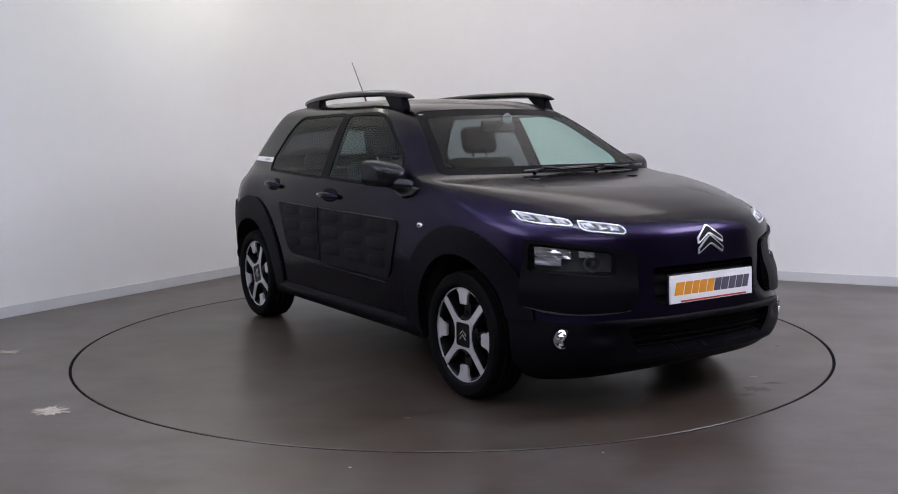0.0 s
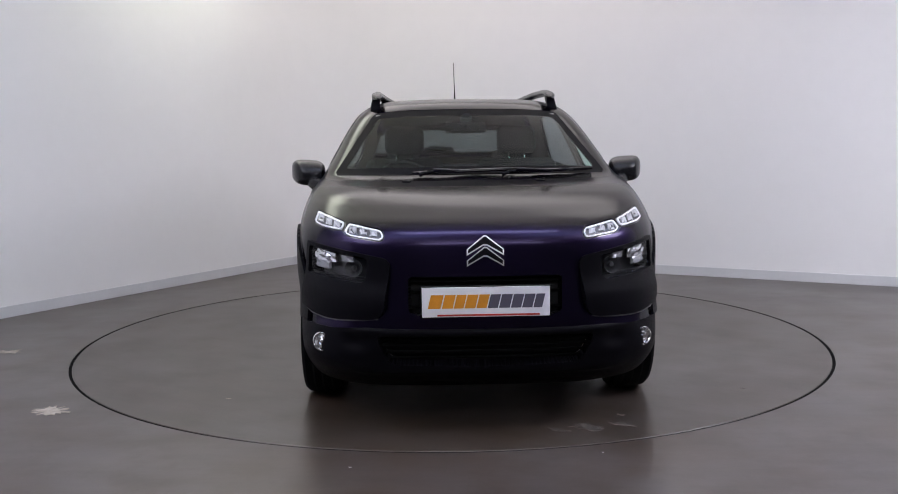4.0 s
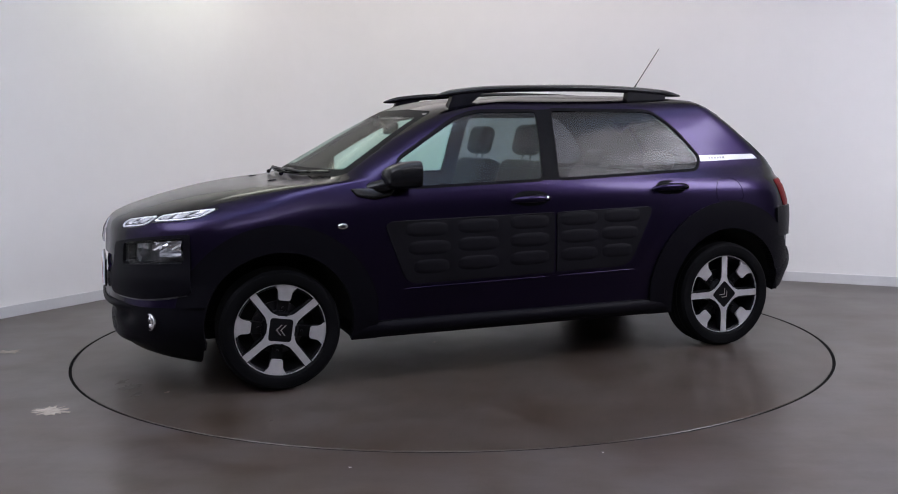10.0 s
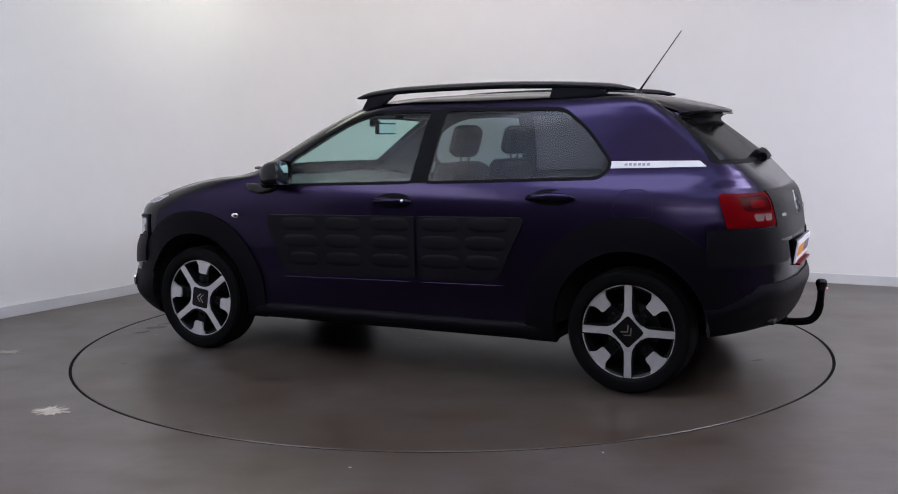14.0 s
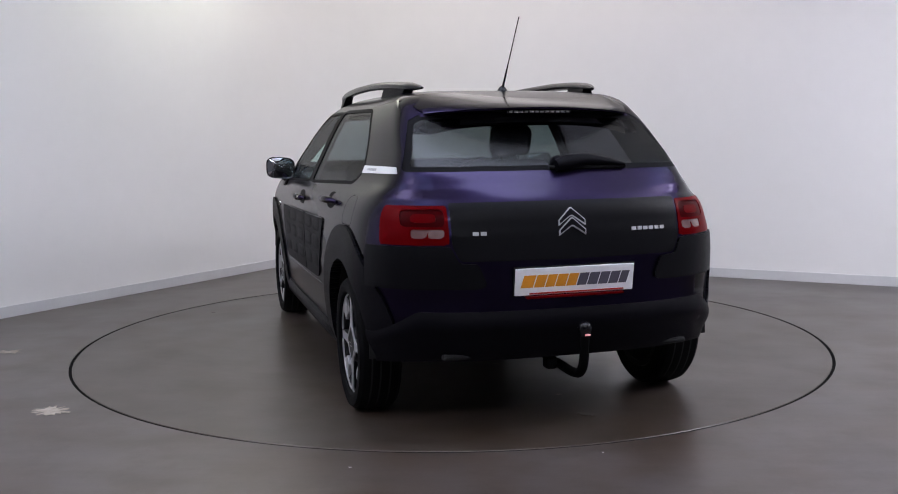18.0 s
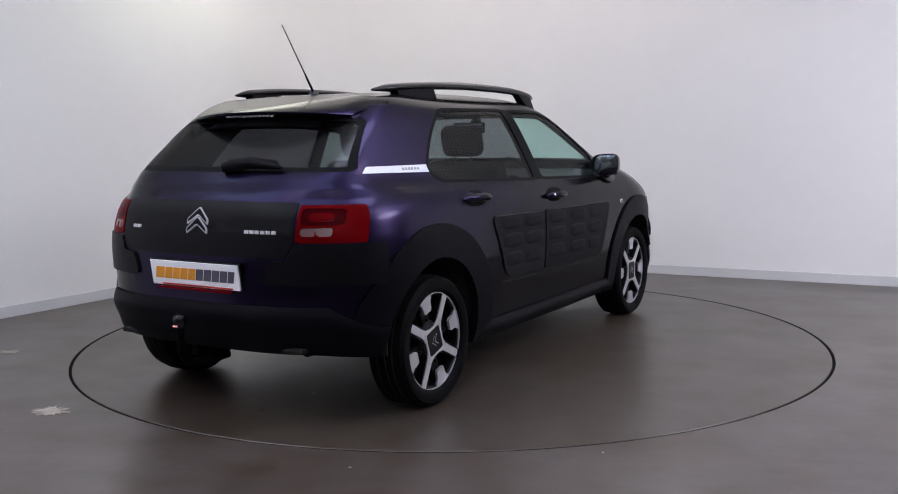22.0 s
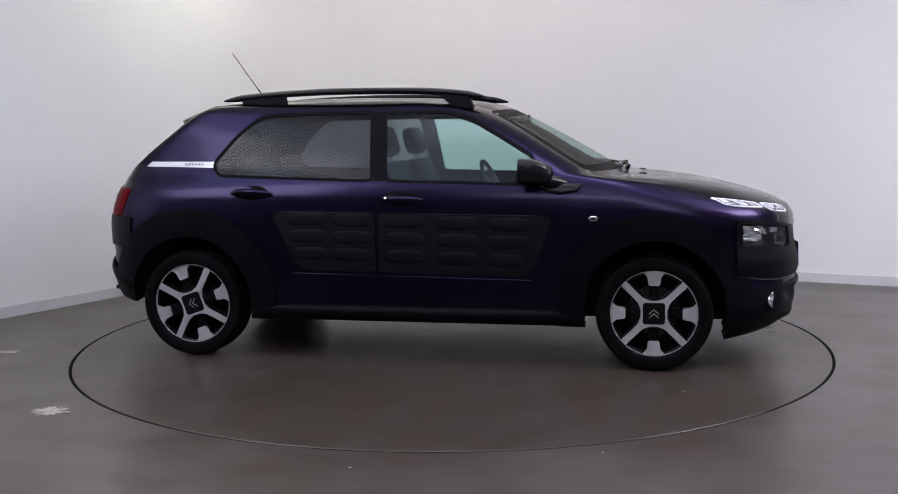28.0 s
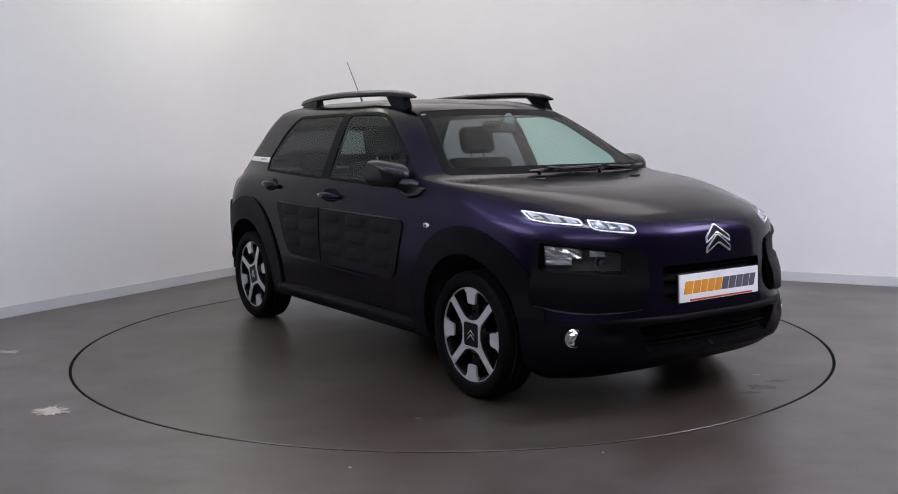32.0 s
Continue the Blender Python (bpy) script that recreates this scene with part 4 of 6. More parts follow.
P2[skin2.V[:, 1] < 1e-6, 1] = 0
used, inv = np.unique(skin2.F, return_inverse=True)
P2, T2 = P2[used], inv.reshape(-1, 3)
Q2, U2 = flip(P2, T2)
trim = skin2.V[skin2.F].mean(1)[:, 2] > 0.93
tu, ti = np.unique(skin2.F[trim], return_inverse=True)
P3 = skin2.V[tu] - skin2.N[tu] * 0.030
P3[skin2.V[tu][:, 1] < 1e-6, 1] = 0
T3 = ti.reshape(-1, 3)[:, ::-1]
Q3, U3 = flip(P3, T3)
mesh_ob("cabin_lining", *weld(np.concatenate([P3, Q3]), np.concatenate([T3, U3 + len(P3)])), TRIM, car, "grey cabin lining and pillar trim")
mesh_ob("body_shell", *weld(np.concatenate([P2, Q2]), np.concatenate([T2, U2 + len(P2)])), SHELL, car, "black inner shell behind the panels")


# ---- wheels
def build_wheel(side, front, turn):
    """One wheel: side 1 is the car's left. The wheel's own axis is z, outward."""
    x = AX if front else -AX
    m = Matrix.Translation((x, side * 0.735, HUB)) @ Matrix.Rotation(radians(-90 * side), 4, "X") @ Matrix.Rotation(radians(turn), 4, "Z") @ Matrix.Scale(0.96, 4)
    bm = bmesh.new()
    # rim barrel and back plate
    add_lathe(bm, [(0.229, -0.10), (0.229, 0.064), (0.240, 0.070), (0.236, 0.072), (0.222, 0.064), (0.212, 0.030), (0.200, -0.10)], 64)
    wheel = bm_ob("wheel", bm, ALLOY_DARK, car, "dark alloy wheel with machined faces", True, 0.5)
    wheel.matrix_basis = m
    for k in range(4):
        r = Matrix.Rotation(radians(90 * k), 4, "Z")
        bm = bmesh.new()
        add_prism(bm, [(0.05, -0.034), (0.221, -0.0225), (0.221, 0.0225), (0.05, 0.034)], 0.030, 0.0695, r)
        bm_ob("spoke_web", bm, ALLOY_DARK, wheel)
        r = Matrix.Rotation(radians(90 * k + 45), 4, "Z")
        bm = bmesh.new()
        add_prism(bm, [(0.06, -0.024), (0.222, -0.036), (0.222, 0.036), (0.06, 0.024)], 0.020, 0.046, r)
        bm_ob("back_spoke", bm, ALLOY_DARK, wheel)
    bm = bmesh.new()
    add_lathe(bm, [(0.001, 0.0), (0.095, 0.0), (0.098, 0.050), (0.085, 0.069), (0.001, 0.069)], 32)
    bm_ob("hub", bm, ALLOY_DARK, wheel)
    bm = bmesh.new()
    add_lathe(bm, [(0.232, -0.098), (0.300, -0.100), (0.314, -0.085), (0.3165, -0.05), (0.3165, 0.045), (0.310, 0.078), (0.296, 0.094), (0.268, 0.098), (0.247, 0.091), (0.2385, 0.081)], 72)
    bm_ob("tyre", bm, RUBBER, wheel, "black low-profile tyre", True, 0.5)
    # tread grooves
    for h in (-0.045, 0.0, 0.04):
        bm = bmesh.new()
        add_lathe(bm, [(0.3166, h - 0.004), (0.3172, h - 0.004), (0.3172, h + 0.004), (0.3166, h + 0.004)], 72)
        bm_ob("tread_groove", bm, SHELL, wheel)
    # machined faces: four spokes with flared roots, four rim tabs, ring
    for k in range(4):
        r = Matrix.Rotation(radians(90 * k), 4, "Z")
        bm = bmesh.new()
        add_prism(bm, [(0.070, -0.036), (0.084, -0.027), (0.104, -0.0195), (0.150, -0.0180), (0.234, -0.0190), (0.234, 0.0190), (0.150, 0.0180), (0.104, 0.0195), (0.084, 0.027), (0.070, 0.036)], 0.070, 0.0745, r)
        bm_ob("spoke", bm, ALLOY, wheel, "bright machined spoke face")
        r = Matrix.Rotation(radians(90 * k + 45), 4, "Z")
        bm = bmesh.new()
        arc = [(0.2300 * math.cos(radians(a)), 0.2300 * math.sin(radians(a))) for a in np.linspace(-14.5, 14.5, 9)]
        inn = [(0.208, 0.043), (0.196, 0.036), (0.162, 0.032), (0.153, 0.025), (0.153, -0.025), (0.162, -0.032), (0.196, -0.036), (0.208, -0.043)]
        add_prism(bm, arc + inn, 0.0605, 0.0735, r)
        bm_ob("rim_tab", bm, ALLOY, wheel, "bright machined rim tab")
    for k in range(4):
        a0 = 90 * k + 6
        bm = bmesh.new()
        arc = [(0.2355 * math.cos(radians(a)), 0.2355 * math.sin(radians(a))) for a in np.linspace(a0, a0 + 78, 14)]
        inn = [(0.2315 * math.cos(radians(a)), 0.2315 * math.sin(radians(a))) for a in np.linspace(a0 + 78, a0, 14)]
        add_prism(bm, arc + inn, 0.069, 0.0775)
        bm_ob("rim_ring", bm, ALLOY, wheel)
    # square centre with its cap and two chevrons
    bm = bmesh.new()
    a = 0.0715
    outer = rounded([(a, a), (-a, a), (-a, -a), (a, -a)], 0.02)
    inner = rounded([(a - 0.0115, a - 0.0115), (-a + 0.0115, a - 0.0115), (-a + 0.0115, -a + 0.0115), (a - 0.0115, -a + 0.0115)], 0.016)
    q = Matrix.Rotation(radians(45), 4, "Z")
    lo_o = [bm.verts.new((*p, 0.070)) for p in outer]
    hi_o = [bm.verts.new((*p, 0.0765)) for p in outer]
    hi_i = [bm.verts.new((*p, 0.0765)) for p in inner]
    lo_i = [bm.verts.new((*p, 0.070)) for p in inner]
    n = len(outer)
    for k in range(n):
        j = (k + 1) % n
        bm.faces.new((lo_o[k], lo_o[j], hi_o[j], hi_o[k]))
        bm.faces.new((hi_o[k], hi_o[j], hi_i[j], hi_i[k]))
        bm.faces.new((hi_i[k], hi_i[j], lo_i[j], lo_i[k]))
    bmesh.ops.transform(bm, matrix=q, verts=bm.verts[:])
    bm_ob("hub_frame", bm, ALLOY, wheel)
    bm = bmesh.new()
    add_prism(bm, [(x * 0.99, y * 0.99) for x, y in inner], 0.069, 0.0755, q)
    bm_ob("hub_cap", bm, ALLOY_DARK, wheel, "gloss black square hub cap")
    for dy in (0.008, -0.014):
        bm = bmesh.new()
        add_prism(bm, [(-0.027, dy - 0.014), (0, dy + 0.010), (0.027, dy - 0.014), (0.027, dy - 0.006), (0, dy + 0.018), (-0.027, dy - 0.006)], 0.0755, 0.0775)
        bmesh.ops.transform(bm, matrix=q, verts=bm.verts[:])
        bm_ob("chevron", bm, CHROME, wheel)
    for k in range(4):
        bm = bmesh.new()
        b = Matrix.Rotation(radians(90 * k + 45), 4, "Z") @ Matrix.Translation((0.112, 0, 0))
        add_lathe(bm, [(0.001, 0.05), (0.008, 0.05), (0.008, 0.062), (0.001, 0.064)], 6, b)
        bm_ob("wheel_bolt", bm, ALLOY_DARK, wheel)
    # added dark disc that keeps the gaps between the spokes black
    bm = bmesh.new()
    add_lathe(bm, [(0.001, -0.095), (0.228, -0.095), (0.228, -0.088), (0.001, -0.088)], 40)
    bm_ob("wheel_backing", bm, SHELL, wheel)
    bm = bmesh.new()
    add_lathe(bm, [(0.07, -0.03), (0.138, -0.03), (0.138, -0.012), (0.07, -0.012)], 48)
    bm_ob("brake_disc", bm, DISC_STEEL, wheel)
    # dark wheel house
    bm = bmesh.new()
    mm = Matrix.Translation((x, 0, 0.325)) @ Matrix.Rotation(radians(-90 * side), 4, "X")
    prof = [(0.372, 0.42), (0.372, 0.80), (0.378, 0.80), (0.378, 0.415), (0.001, 0.415), (0.001, 0.42)]
    add_lathe(bm, prof, 48, mm)
    geom = bm.verts[:] + bm.edges[:] + bm.faces[:]
    bmesh.ops.bisect_plane(bm, geom=geom, plane_co=(0, 0, 0.31), plane_no=(0, 0, -1), clear_outer=True)
    bm_ob("wheel_house", bm, SHELL, car, "black wheel house lining", True)
    return wheel


for side, front, turn in ((1, True, 216), (1, False, 0), (-1, True, -45), (-1, False, 64)):
    build_wheel(side, front, turn)

# underbody
bm = bmesh.new()
add_box(bm, -0.93, 0.93, -0.74, 0.74, 0.225, 0.25, 0.01)
add_box(bm, -1.30, 1.85, -0.40, 0.40, 0.205, 0.255, 0.01)
add_box(bm, -1.93, -1.25, -0.55, 0.55, 0.335, 0.36, 0.01)
add_box(bm, -1.80, -1.66, -0.69, 0.69, 0.345, 0.37, 0.01)
bm_ob("underbody", bm, SHELL, car, "black underbody tray")


# ================= the car: fittings =================
def pillow(outline, h, place, rings=((1.0, 0.0), (0.985, 0.45), (0.94, 0.78), (0.82, 0.95), (0.5, 1.0)), base=-0.004):
    """A domed pad with a given flat outline, laid on a surface by place(u, v, height)."""
    c = np.mean(np.array(outline), 0)
    n = len(outline)
    V, F = [], []
    rows = [(1.0, None)] + list(rings)
    for s, k in rows:
        for p in outline:
            q = c + (np.array(p) - c) * s
            V.append(place(q[0], q[1], base if k is None else k * h))
    V.append(place(c[0], c[1], h))
    for r in range(len(rows) - 1):
        for i in range(n):
            j = (i + 1) % n
            F.append((r * n + i, r * n + j, (r + 1) * n + j, (r + 1) * n + i))
    last = (len(rows) - 1) * n
    for i in range(n):
        F.append((last + i, last + (i + 1) % n, len(V) - 1))
    return V, F


def fix_mesh(name, V, F, mat, parent, label="", angle=0.7):
    bm = bmesh.new()
    vs = [bm.verts.new(tuple(map(float, v))) for v in V]
    for f in F:
        bm.faces.new([vs[i] for i in f])
    return bm_ob(name, bm, mat, parent, label, True, angle)


def side_place(cx, cz, side, r=0.06):
    f, n = side_at(cx, cz, r)

    def place(x, z, h):
        return (x + n.x * h, side * (f(x, z) + n.y * h), z + n.z * h)
    return place


def end_place(cy, cz, front=True, r=0.06):
    f, n = end_at(cy, cz, front, r)

    def place(y, z, h):
        return (f(y, z) + n.x * h, y + n.y * h, z + n.z * h)
    return place


def oval(cx, cz, a, b, n=20, p=2.0):
    return [(cx + a * math.copysign(abs(math.cos(t)) ** (2 / p), math.cos(t)), cz + b * math.copysign(abs(math.sin(t)) ** (2 / p), math.sin(t))) for t in np.linspace(0, 2 * math.pi, n, endpoint=False)]


# air-filled bumps on the door panels
for si, side in enumerate((1, -1)):
    for cx in (0.545, 0.263, -0.030, -0.325, -0.590):
        d = doors_f[si] if cx > -0.18 else doors_r[si]
        pan = [c for c in d.children if c.name.startswith("airbump_panel")][0]
        for row, cz in enumerate((0.772, 0.678, 0.582)):
            z = cz + (0.55 - cx) * 0.022
            w = 0.118 if not (row == 2 and cx in (0.545, -0.590)) else 0.098
            x = cx - (0.012 * row if cx == 0.545 else 0) + (0.015 * row if cx == -0.590 else 0)
            place = side_place(x, z, side, 0.09)
            V, F = pillow(oval(x, z, w, 0.038, 28, 3.2), 0.0050, lambda u, v, h, pl_=place: pl_(u, v, 0.0066 + h), ((1.0, 0.0), (0.92, 0.22), (0.80, 0.58), (0.62, 0.86), (0.35, 1.0)))
            fix_mesh("bump", V, F, BUMPS, pan)

# grey edge along the top of each door panel
for si, side in enumerate((1, -1)):
    for d, x0, x1, z0, z1 in ((doors_f[si], 0.735, -0.172, 0.8175, 0.8285), (doors_r[si], -0.196, -0.760, 0.8285, 0.8375)):
        pan = [c for c in d.children if c.name.startswith("airbump_panel")][0]
        bm = bmesh.new()
        pts = []
        for t in np.linspace(0, 1, 12):
            x, z = x0 + (x1 - x0) * t, z0 + (z1 - z0) * t
            pts.append(side_place(x, z, side, 0.05)(x, z, 0.0066))
        add_tube(bm, pts, [0.001] + [0.0028] * 10 + [0.001], 6)
        bm_ob("panel_edge", bm, LAMP_DARK, pan, "thin grey top edge", True, 1.0)

# sharp crease in the sheet below the door panels
for si, side in enumerate((1, -1)):
    for d, x0, x1, z0, z1 in ((doors_f[si], 0.690, -0.172, 0.470, 0.484), (doors_r[si], -0.196, -0.690, 0.484, 0.492)):
        bm = bmesh.new()
        pts = []
        for t in np.linspace(0, 1, 12):
            x, z = x0 + (x1 - x0) * t, z0 + (z1 - z0) * t
            pts.append(side_place(x, z, side, 0.05)(x, z, -0.002))
        add_tube(bm, pts, [0.001] + [0.0055] * 10 + [0.001], 8)
        bm_ob("door_crease", bm, PAINT, d, "", True, 1.0)

# door handles
for si, side in enumerate((1, -1)):
    for door, x0, x1, z in ((doors_f[si], 0.072, -0.150, 0.905), (doors_r[si], -0.790, -1.030, 0.936)):
        cx = (x0 + x1) / 2
        place = side_place(cx, z, side, 0.14)
        # dark pad on the flat sheet paints the shade of a painted recess
        V, F = pillow(oval(cx - 0.008, z + 0.004, 0.104, 0.040, 24, 2.4), 0.0015, place)
        fix_mesh("handle_cup_shade", V, F, SEAL, door, "dark pad painting the shade of the handle recess")
        bm = bmesh.new()
        pts, rad = [], []
        for k in range(13):
            t = k / 12
            pts.append(place(x0 + (x1 - x0) * t, z - 0.006 + 0.004 * t, 0.004 + 0.034 * math.sin(math.pi * t) ** 0.45))
            rad.append(0.009 + 0.011 * math.sin(math.pi * t) ** 0.5)
        add_tube(bm, pts, rad, 10)
        bm_ob("handle", bm, PAINT, door, "purple painted pull handle", True, 1.0)
    d = doors_f[si]
    place = side_place(-0.122, 0.905, side, 0.08)
    V, F = pillow(oval(-0.122, 0.904, 0.010, 0.010, 14), 0.046, place)
    fix_mesh("lock_barrel", V, F, CHROME, d, "bright metal lock barrel")

# side repeaters
for si, side in enumerate((1, -1)):
    place = side_place(0.983, 0.805, side)
    V, F = pillow(oval(0.983, 0.805, 0.027, 0.015), 0.007, place)
    rep = fix_mesh("side_repeater", V, F, CHROME, car, "small oval chrome side repeater")
    V, F = pillow(oval(0.980, 0.804, 0.013, 0.007), 0.010, place)
    fix_mesh("repeater_lens", V, F, LAMP_DARK, rep)

# fuel flap on the car's left; the other side is closed by plain sheet
mesh_ob("fuel_flap", *panel_data(F_flap, 0.0, 0.008), PAINT, car, "purple painted fuel flap")
mesh_ob("flap_joint", *panel_data(F_flapjoint, -0.005, 0.0), SHELL, car, "dark joint round the fuel flap")
mesh_ob("side_sheet", *flip(*panel_data(np.concatenate([F_flap, F_flapjoint]), 0.0, 0.0)), PAINT, car)

# print on the pillar trim: plain bars
for side in (1, -1):
    place = side_place(-1.30, 1.092, side, 0.1)
    for k in range(6):
        x = -1.245 - k * 0.021
        V, F = pillow([(x, 1.089), (x - 0.014, 1.089), (x - 0.014, 1.100), (x, 1.100)], 0.0042, place, ((1.0, 1.0),))
        fix_mesh("print_bar", V, F, PRINT_GREY, car)

# door mirrors
for si, side in enumerate((1, -1)):
    bm = bmesh.new()
    N1, N2 = 14, 24
    rings = []
    for i in range(N1 + 1):
        t = i / N1
        x = 0.612 + 0.160 * t
        k = (1 - t ** 2.6) ** (1 / 2.6) if t < 1 else 0.0
        k = max(k, 0.02)
        ay, az = 0.092 * (0.25 + 0.75 * k), 0.068 * (0.25 + 0.75 * k)
        cy, cz = 0.880 - 0.030 * t, 1.052 - 0.022 * t * t
        rings.append([bm.verts.new((x - 0.02 * (p[0] / 0.1) * 0.6, side * (cy + p[0] * 1.0), cz + p[1] + 0.10 * p[0] * 0.6)) for p in oval(0, 0, ay, az, N2, 3.6)])
    for a, b in zip(rings, rings[1:]):
        for k in range(N2):
            bm.faces.new((a[k], a[(k + 1) % N2], b[(k + 1) % N2], b[k]))
    bm.faces.new(rings[-1])
    inner = [bm.verts.new(v.co + Vector((0.012, 0, 0))) for v in rings[0]]
    cen = sum((v.co for v in rings[0]), Vector()) / N2
    for v, o in zip(inner, rings[0]):
        v.co = cen + (o.co - cen) * 0.90 + Vector((0.012, 0, 0))
    for k in range(N2):
        bm.faces.new((rings[0][(k + 1) % N2], rings[0][k], inner[k], inner[(k + 1) % N2]))
    rim = [(v.co.copy()) for v in inner]
    mir = bm_ob("door_mirror", bm, PLASTIC, car, "black door mirror housing", True, 0.8)
    bm = bmesh.new()
    mc = sum(rim, Vector()) / len(rim)
    loops = [[bm.verts.new(mc + (c - mc) * k + Vector((-0.010 * (1 - k * k), 0, 0))) for c in rim] for k in (1.0, 0.75, 0.5, 0.25)]
    for la, lb in zip(loops, loops[1:]):
        for k in range(len(rim)):
            bm.faces.new((la[k], la[(k + 1) % len(rim)], lb[(k + 1) % len(rim)], lb[k]))
    bm.faces.new(loops[-1])
    bm_ob("mirror_glass", bm, MIRROR, mir, "silvered mirror glass", True, 1.5)
    bm = bmesh.new()
    add_tube(bm, [(0.870, side * 0.752, 0.972), (0.815, side * 0.790, 0.984), (0.760, side * 0.832, 0.998), (0.700, side * 0.870, 1.015)], [0.022, 0.034, 0.036, 0.026], 12)
    bm_ob("mirror_arm", bm, PLASTIC, mir, "black plastic mirror arm", True, 1.0)
    place = side_place(0.80, 0.960, side, 0.12)
    V, F = pillow(rounded([(0.935, 0.984), (0.690, 0.984), (0.725, 0.944), (0.810, 0.928), (0.900, 0.945)], 0.015), 0.018, place)
    fix_mesh("mirror_base", V, F, PLASTIC, mir, "black mirror foot on the door")

# roof rails
RAIL = [(0.362, 0.500, 1.4580), (0.30, 0.506, 1.468), (0.20, 0.512, 1.481), (0.05, 0.518, 1.493), (-0.23, 0.522, 1.500), (-0.50, 0.516, 1.502), (-0.75, 0.504, 1.497), (-0.96, 0.482, 1.487), (-1.12, 0.455, 1.475), (-1.222, 0.432, 1.464)]
for side in (1, -1):
    bm = bmesh.new()
    q = pchip(np.arange(len(RAIL), dtype=float), np.array(RAIL), np.linspace(0, len(RAIL) - 1, 40))
    rings = []
    for i, (x, y, z) in enumerate(q):
        t = i / 39
        k = min(1, (t * 6 + 0.12), ((1 - t) * 7 + 0.15)) ** 0.7
        sec = oval(0, 0, 0.030 * k, 0.0175 * k, 14, 2.6)
        rings.append([bm.verts.new((x, side * (y + u * 0.95 + w * 0.35), z + w - u * 0.25)) for u, w in sec])
    for a, b in zip(rings, rings[1:]):
        for k in range(14):
            bm.faces.new((a[k], a[(k + 1) % 14], b[(k + 1) % 14], b[k]))
    bm.faces.new(rings[0]), bm.faces.new(rings[-1])
    rail = bm_ob("roof_rail", bm, PLASTIC, car, "black plastic roof rail", True, 1.0)
    for xa, xb, fa, fb in ((0.272, 0.095, 0.318, 0.205), (-0.815, -1.090, -0.800, -1.075)):
        bm = bmesh.new()
        rows = []
        for t in np.linspace(0, 1, 9):
            xt, xl = xa + (xb - xa) * t, fa + (fb - fa) * t
            j = np.interp(-xt, [-p[0] for p in RAIL], [p[1] for p in RAIL]), np.interp(-xt, [-p[0] for p in RAIL], [p[2] for p in RAIL])
            yl = j[0] + 0.012
            zl = top_at(xl, yl * 0.97)[0](xl, yl)
            rows.append([bm.verts.new(p) for p in ((xt, side * (j[0] - 0.020), j[1] - 0.004), (xt, side * (j[0] + 0.024), j[1] - 0.008), (xl, side * (yl + 0.028), zl - 0.022), (xl, side * (yl - 0.030), zl - 0.012))])
        for a, b in zip(rows, rows[1:]):
            for k in range(4):
                bm.faces.new((a[k], a[(k + 1) % 4], b[(k + 1) % 4], b[k]))
        bm.faces.new(rows[0]), bm.faces.new(rows[-1][::-1])
        bm_ob("rail_foot", bm, CLAD, rail, "", True, 0.8)

# aerial
bm = bmesh.new()
zb = top_at(-1.118, 0)[0](-1.118, 0)
add_lathe(bm, [(0.001, -0.004), (0.026, -0.004), (0.022, 0.008), (0.010, 0.022), (0.001, 0.024)], 20, Matrix.Translation((-1.118, 0, zb)))
aerial = bm_ob("aerial", bm, PLASTIC, car, "black whip aerial on the roof", True)
bm = bmesh.new()
a0, a1 = Vector((-1.122, 0, zb + 0.012)), Vector((-1.349, 0, 1.782))
add_tube(bm, [a0, a0.lerp(a1, 0.25), a0.lerp(a1, 0.3), a1], [0.0065, 0.0050, 0.0030, 0.0024], 8)
bm_ob("mast", bm, PLASTIC, aerial, "", True, 1.0)

# rear spoiler: a thin blade, its black underside and two flush cheeks
blade, under = [], []
for k in range(41):
    q = -1 + k / 20
    e = abs(q) ** 2.2
    yf, yr = 0.556 * q, 0.490 * q
    xf = -1.268
    ys = min(abs(yf), 0.47)
    zf = top_at(xf, ys * 0.97)[0](xf, ys) + 0.003 - max(abs(yf) - 0.47, 0) * 0.30
    xt, zt = -1.605 + 0.145 * e, 1.367 - 0.022 * e
    row = [(xf, yf, zf - 0.014), (xf - 0.002, yf, zf)]
    for u, w in ((0.25, 0.20), (0.5, 0.44), (0.75, 0.71), (0.95, 0.95)):
        row.append((xf + (xt - xf) * u, yf + (yr - yf) * u, zf + (zt - zf) * w))
    row += [(xt, yr, zt - 0.004), (xt + 0.003, yr * 0.99, zt - 0.013), (xt + 0.014, yr * 0.98, zt - 0.017)]
    blade.append(row)
    g = abs(q) ** 3
    under.append([(xt + 0.012, yr * 0.98, zt - 0.0165), (xt + 0.040, yr * 0.97, zt - 0.022), (xt + 0.062 - 0.02 * e, yr * 0.96, zt - 0.045), (-1.545 + 0.048 * g + 0.02 * e, yr * 0.97, 1.300 - 0.030 * g), (-1.512 + 0.040 * g, yr * 0.98, 1.286 - 0.042 * g)])
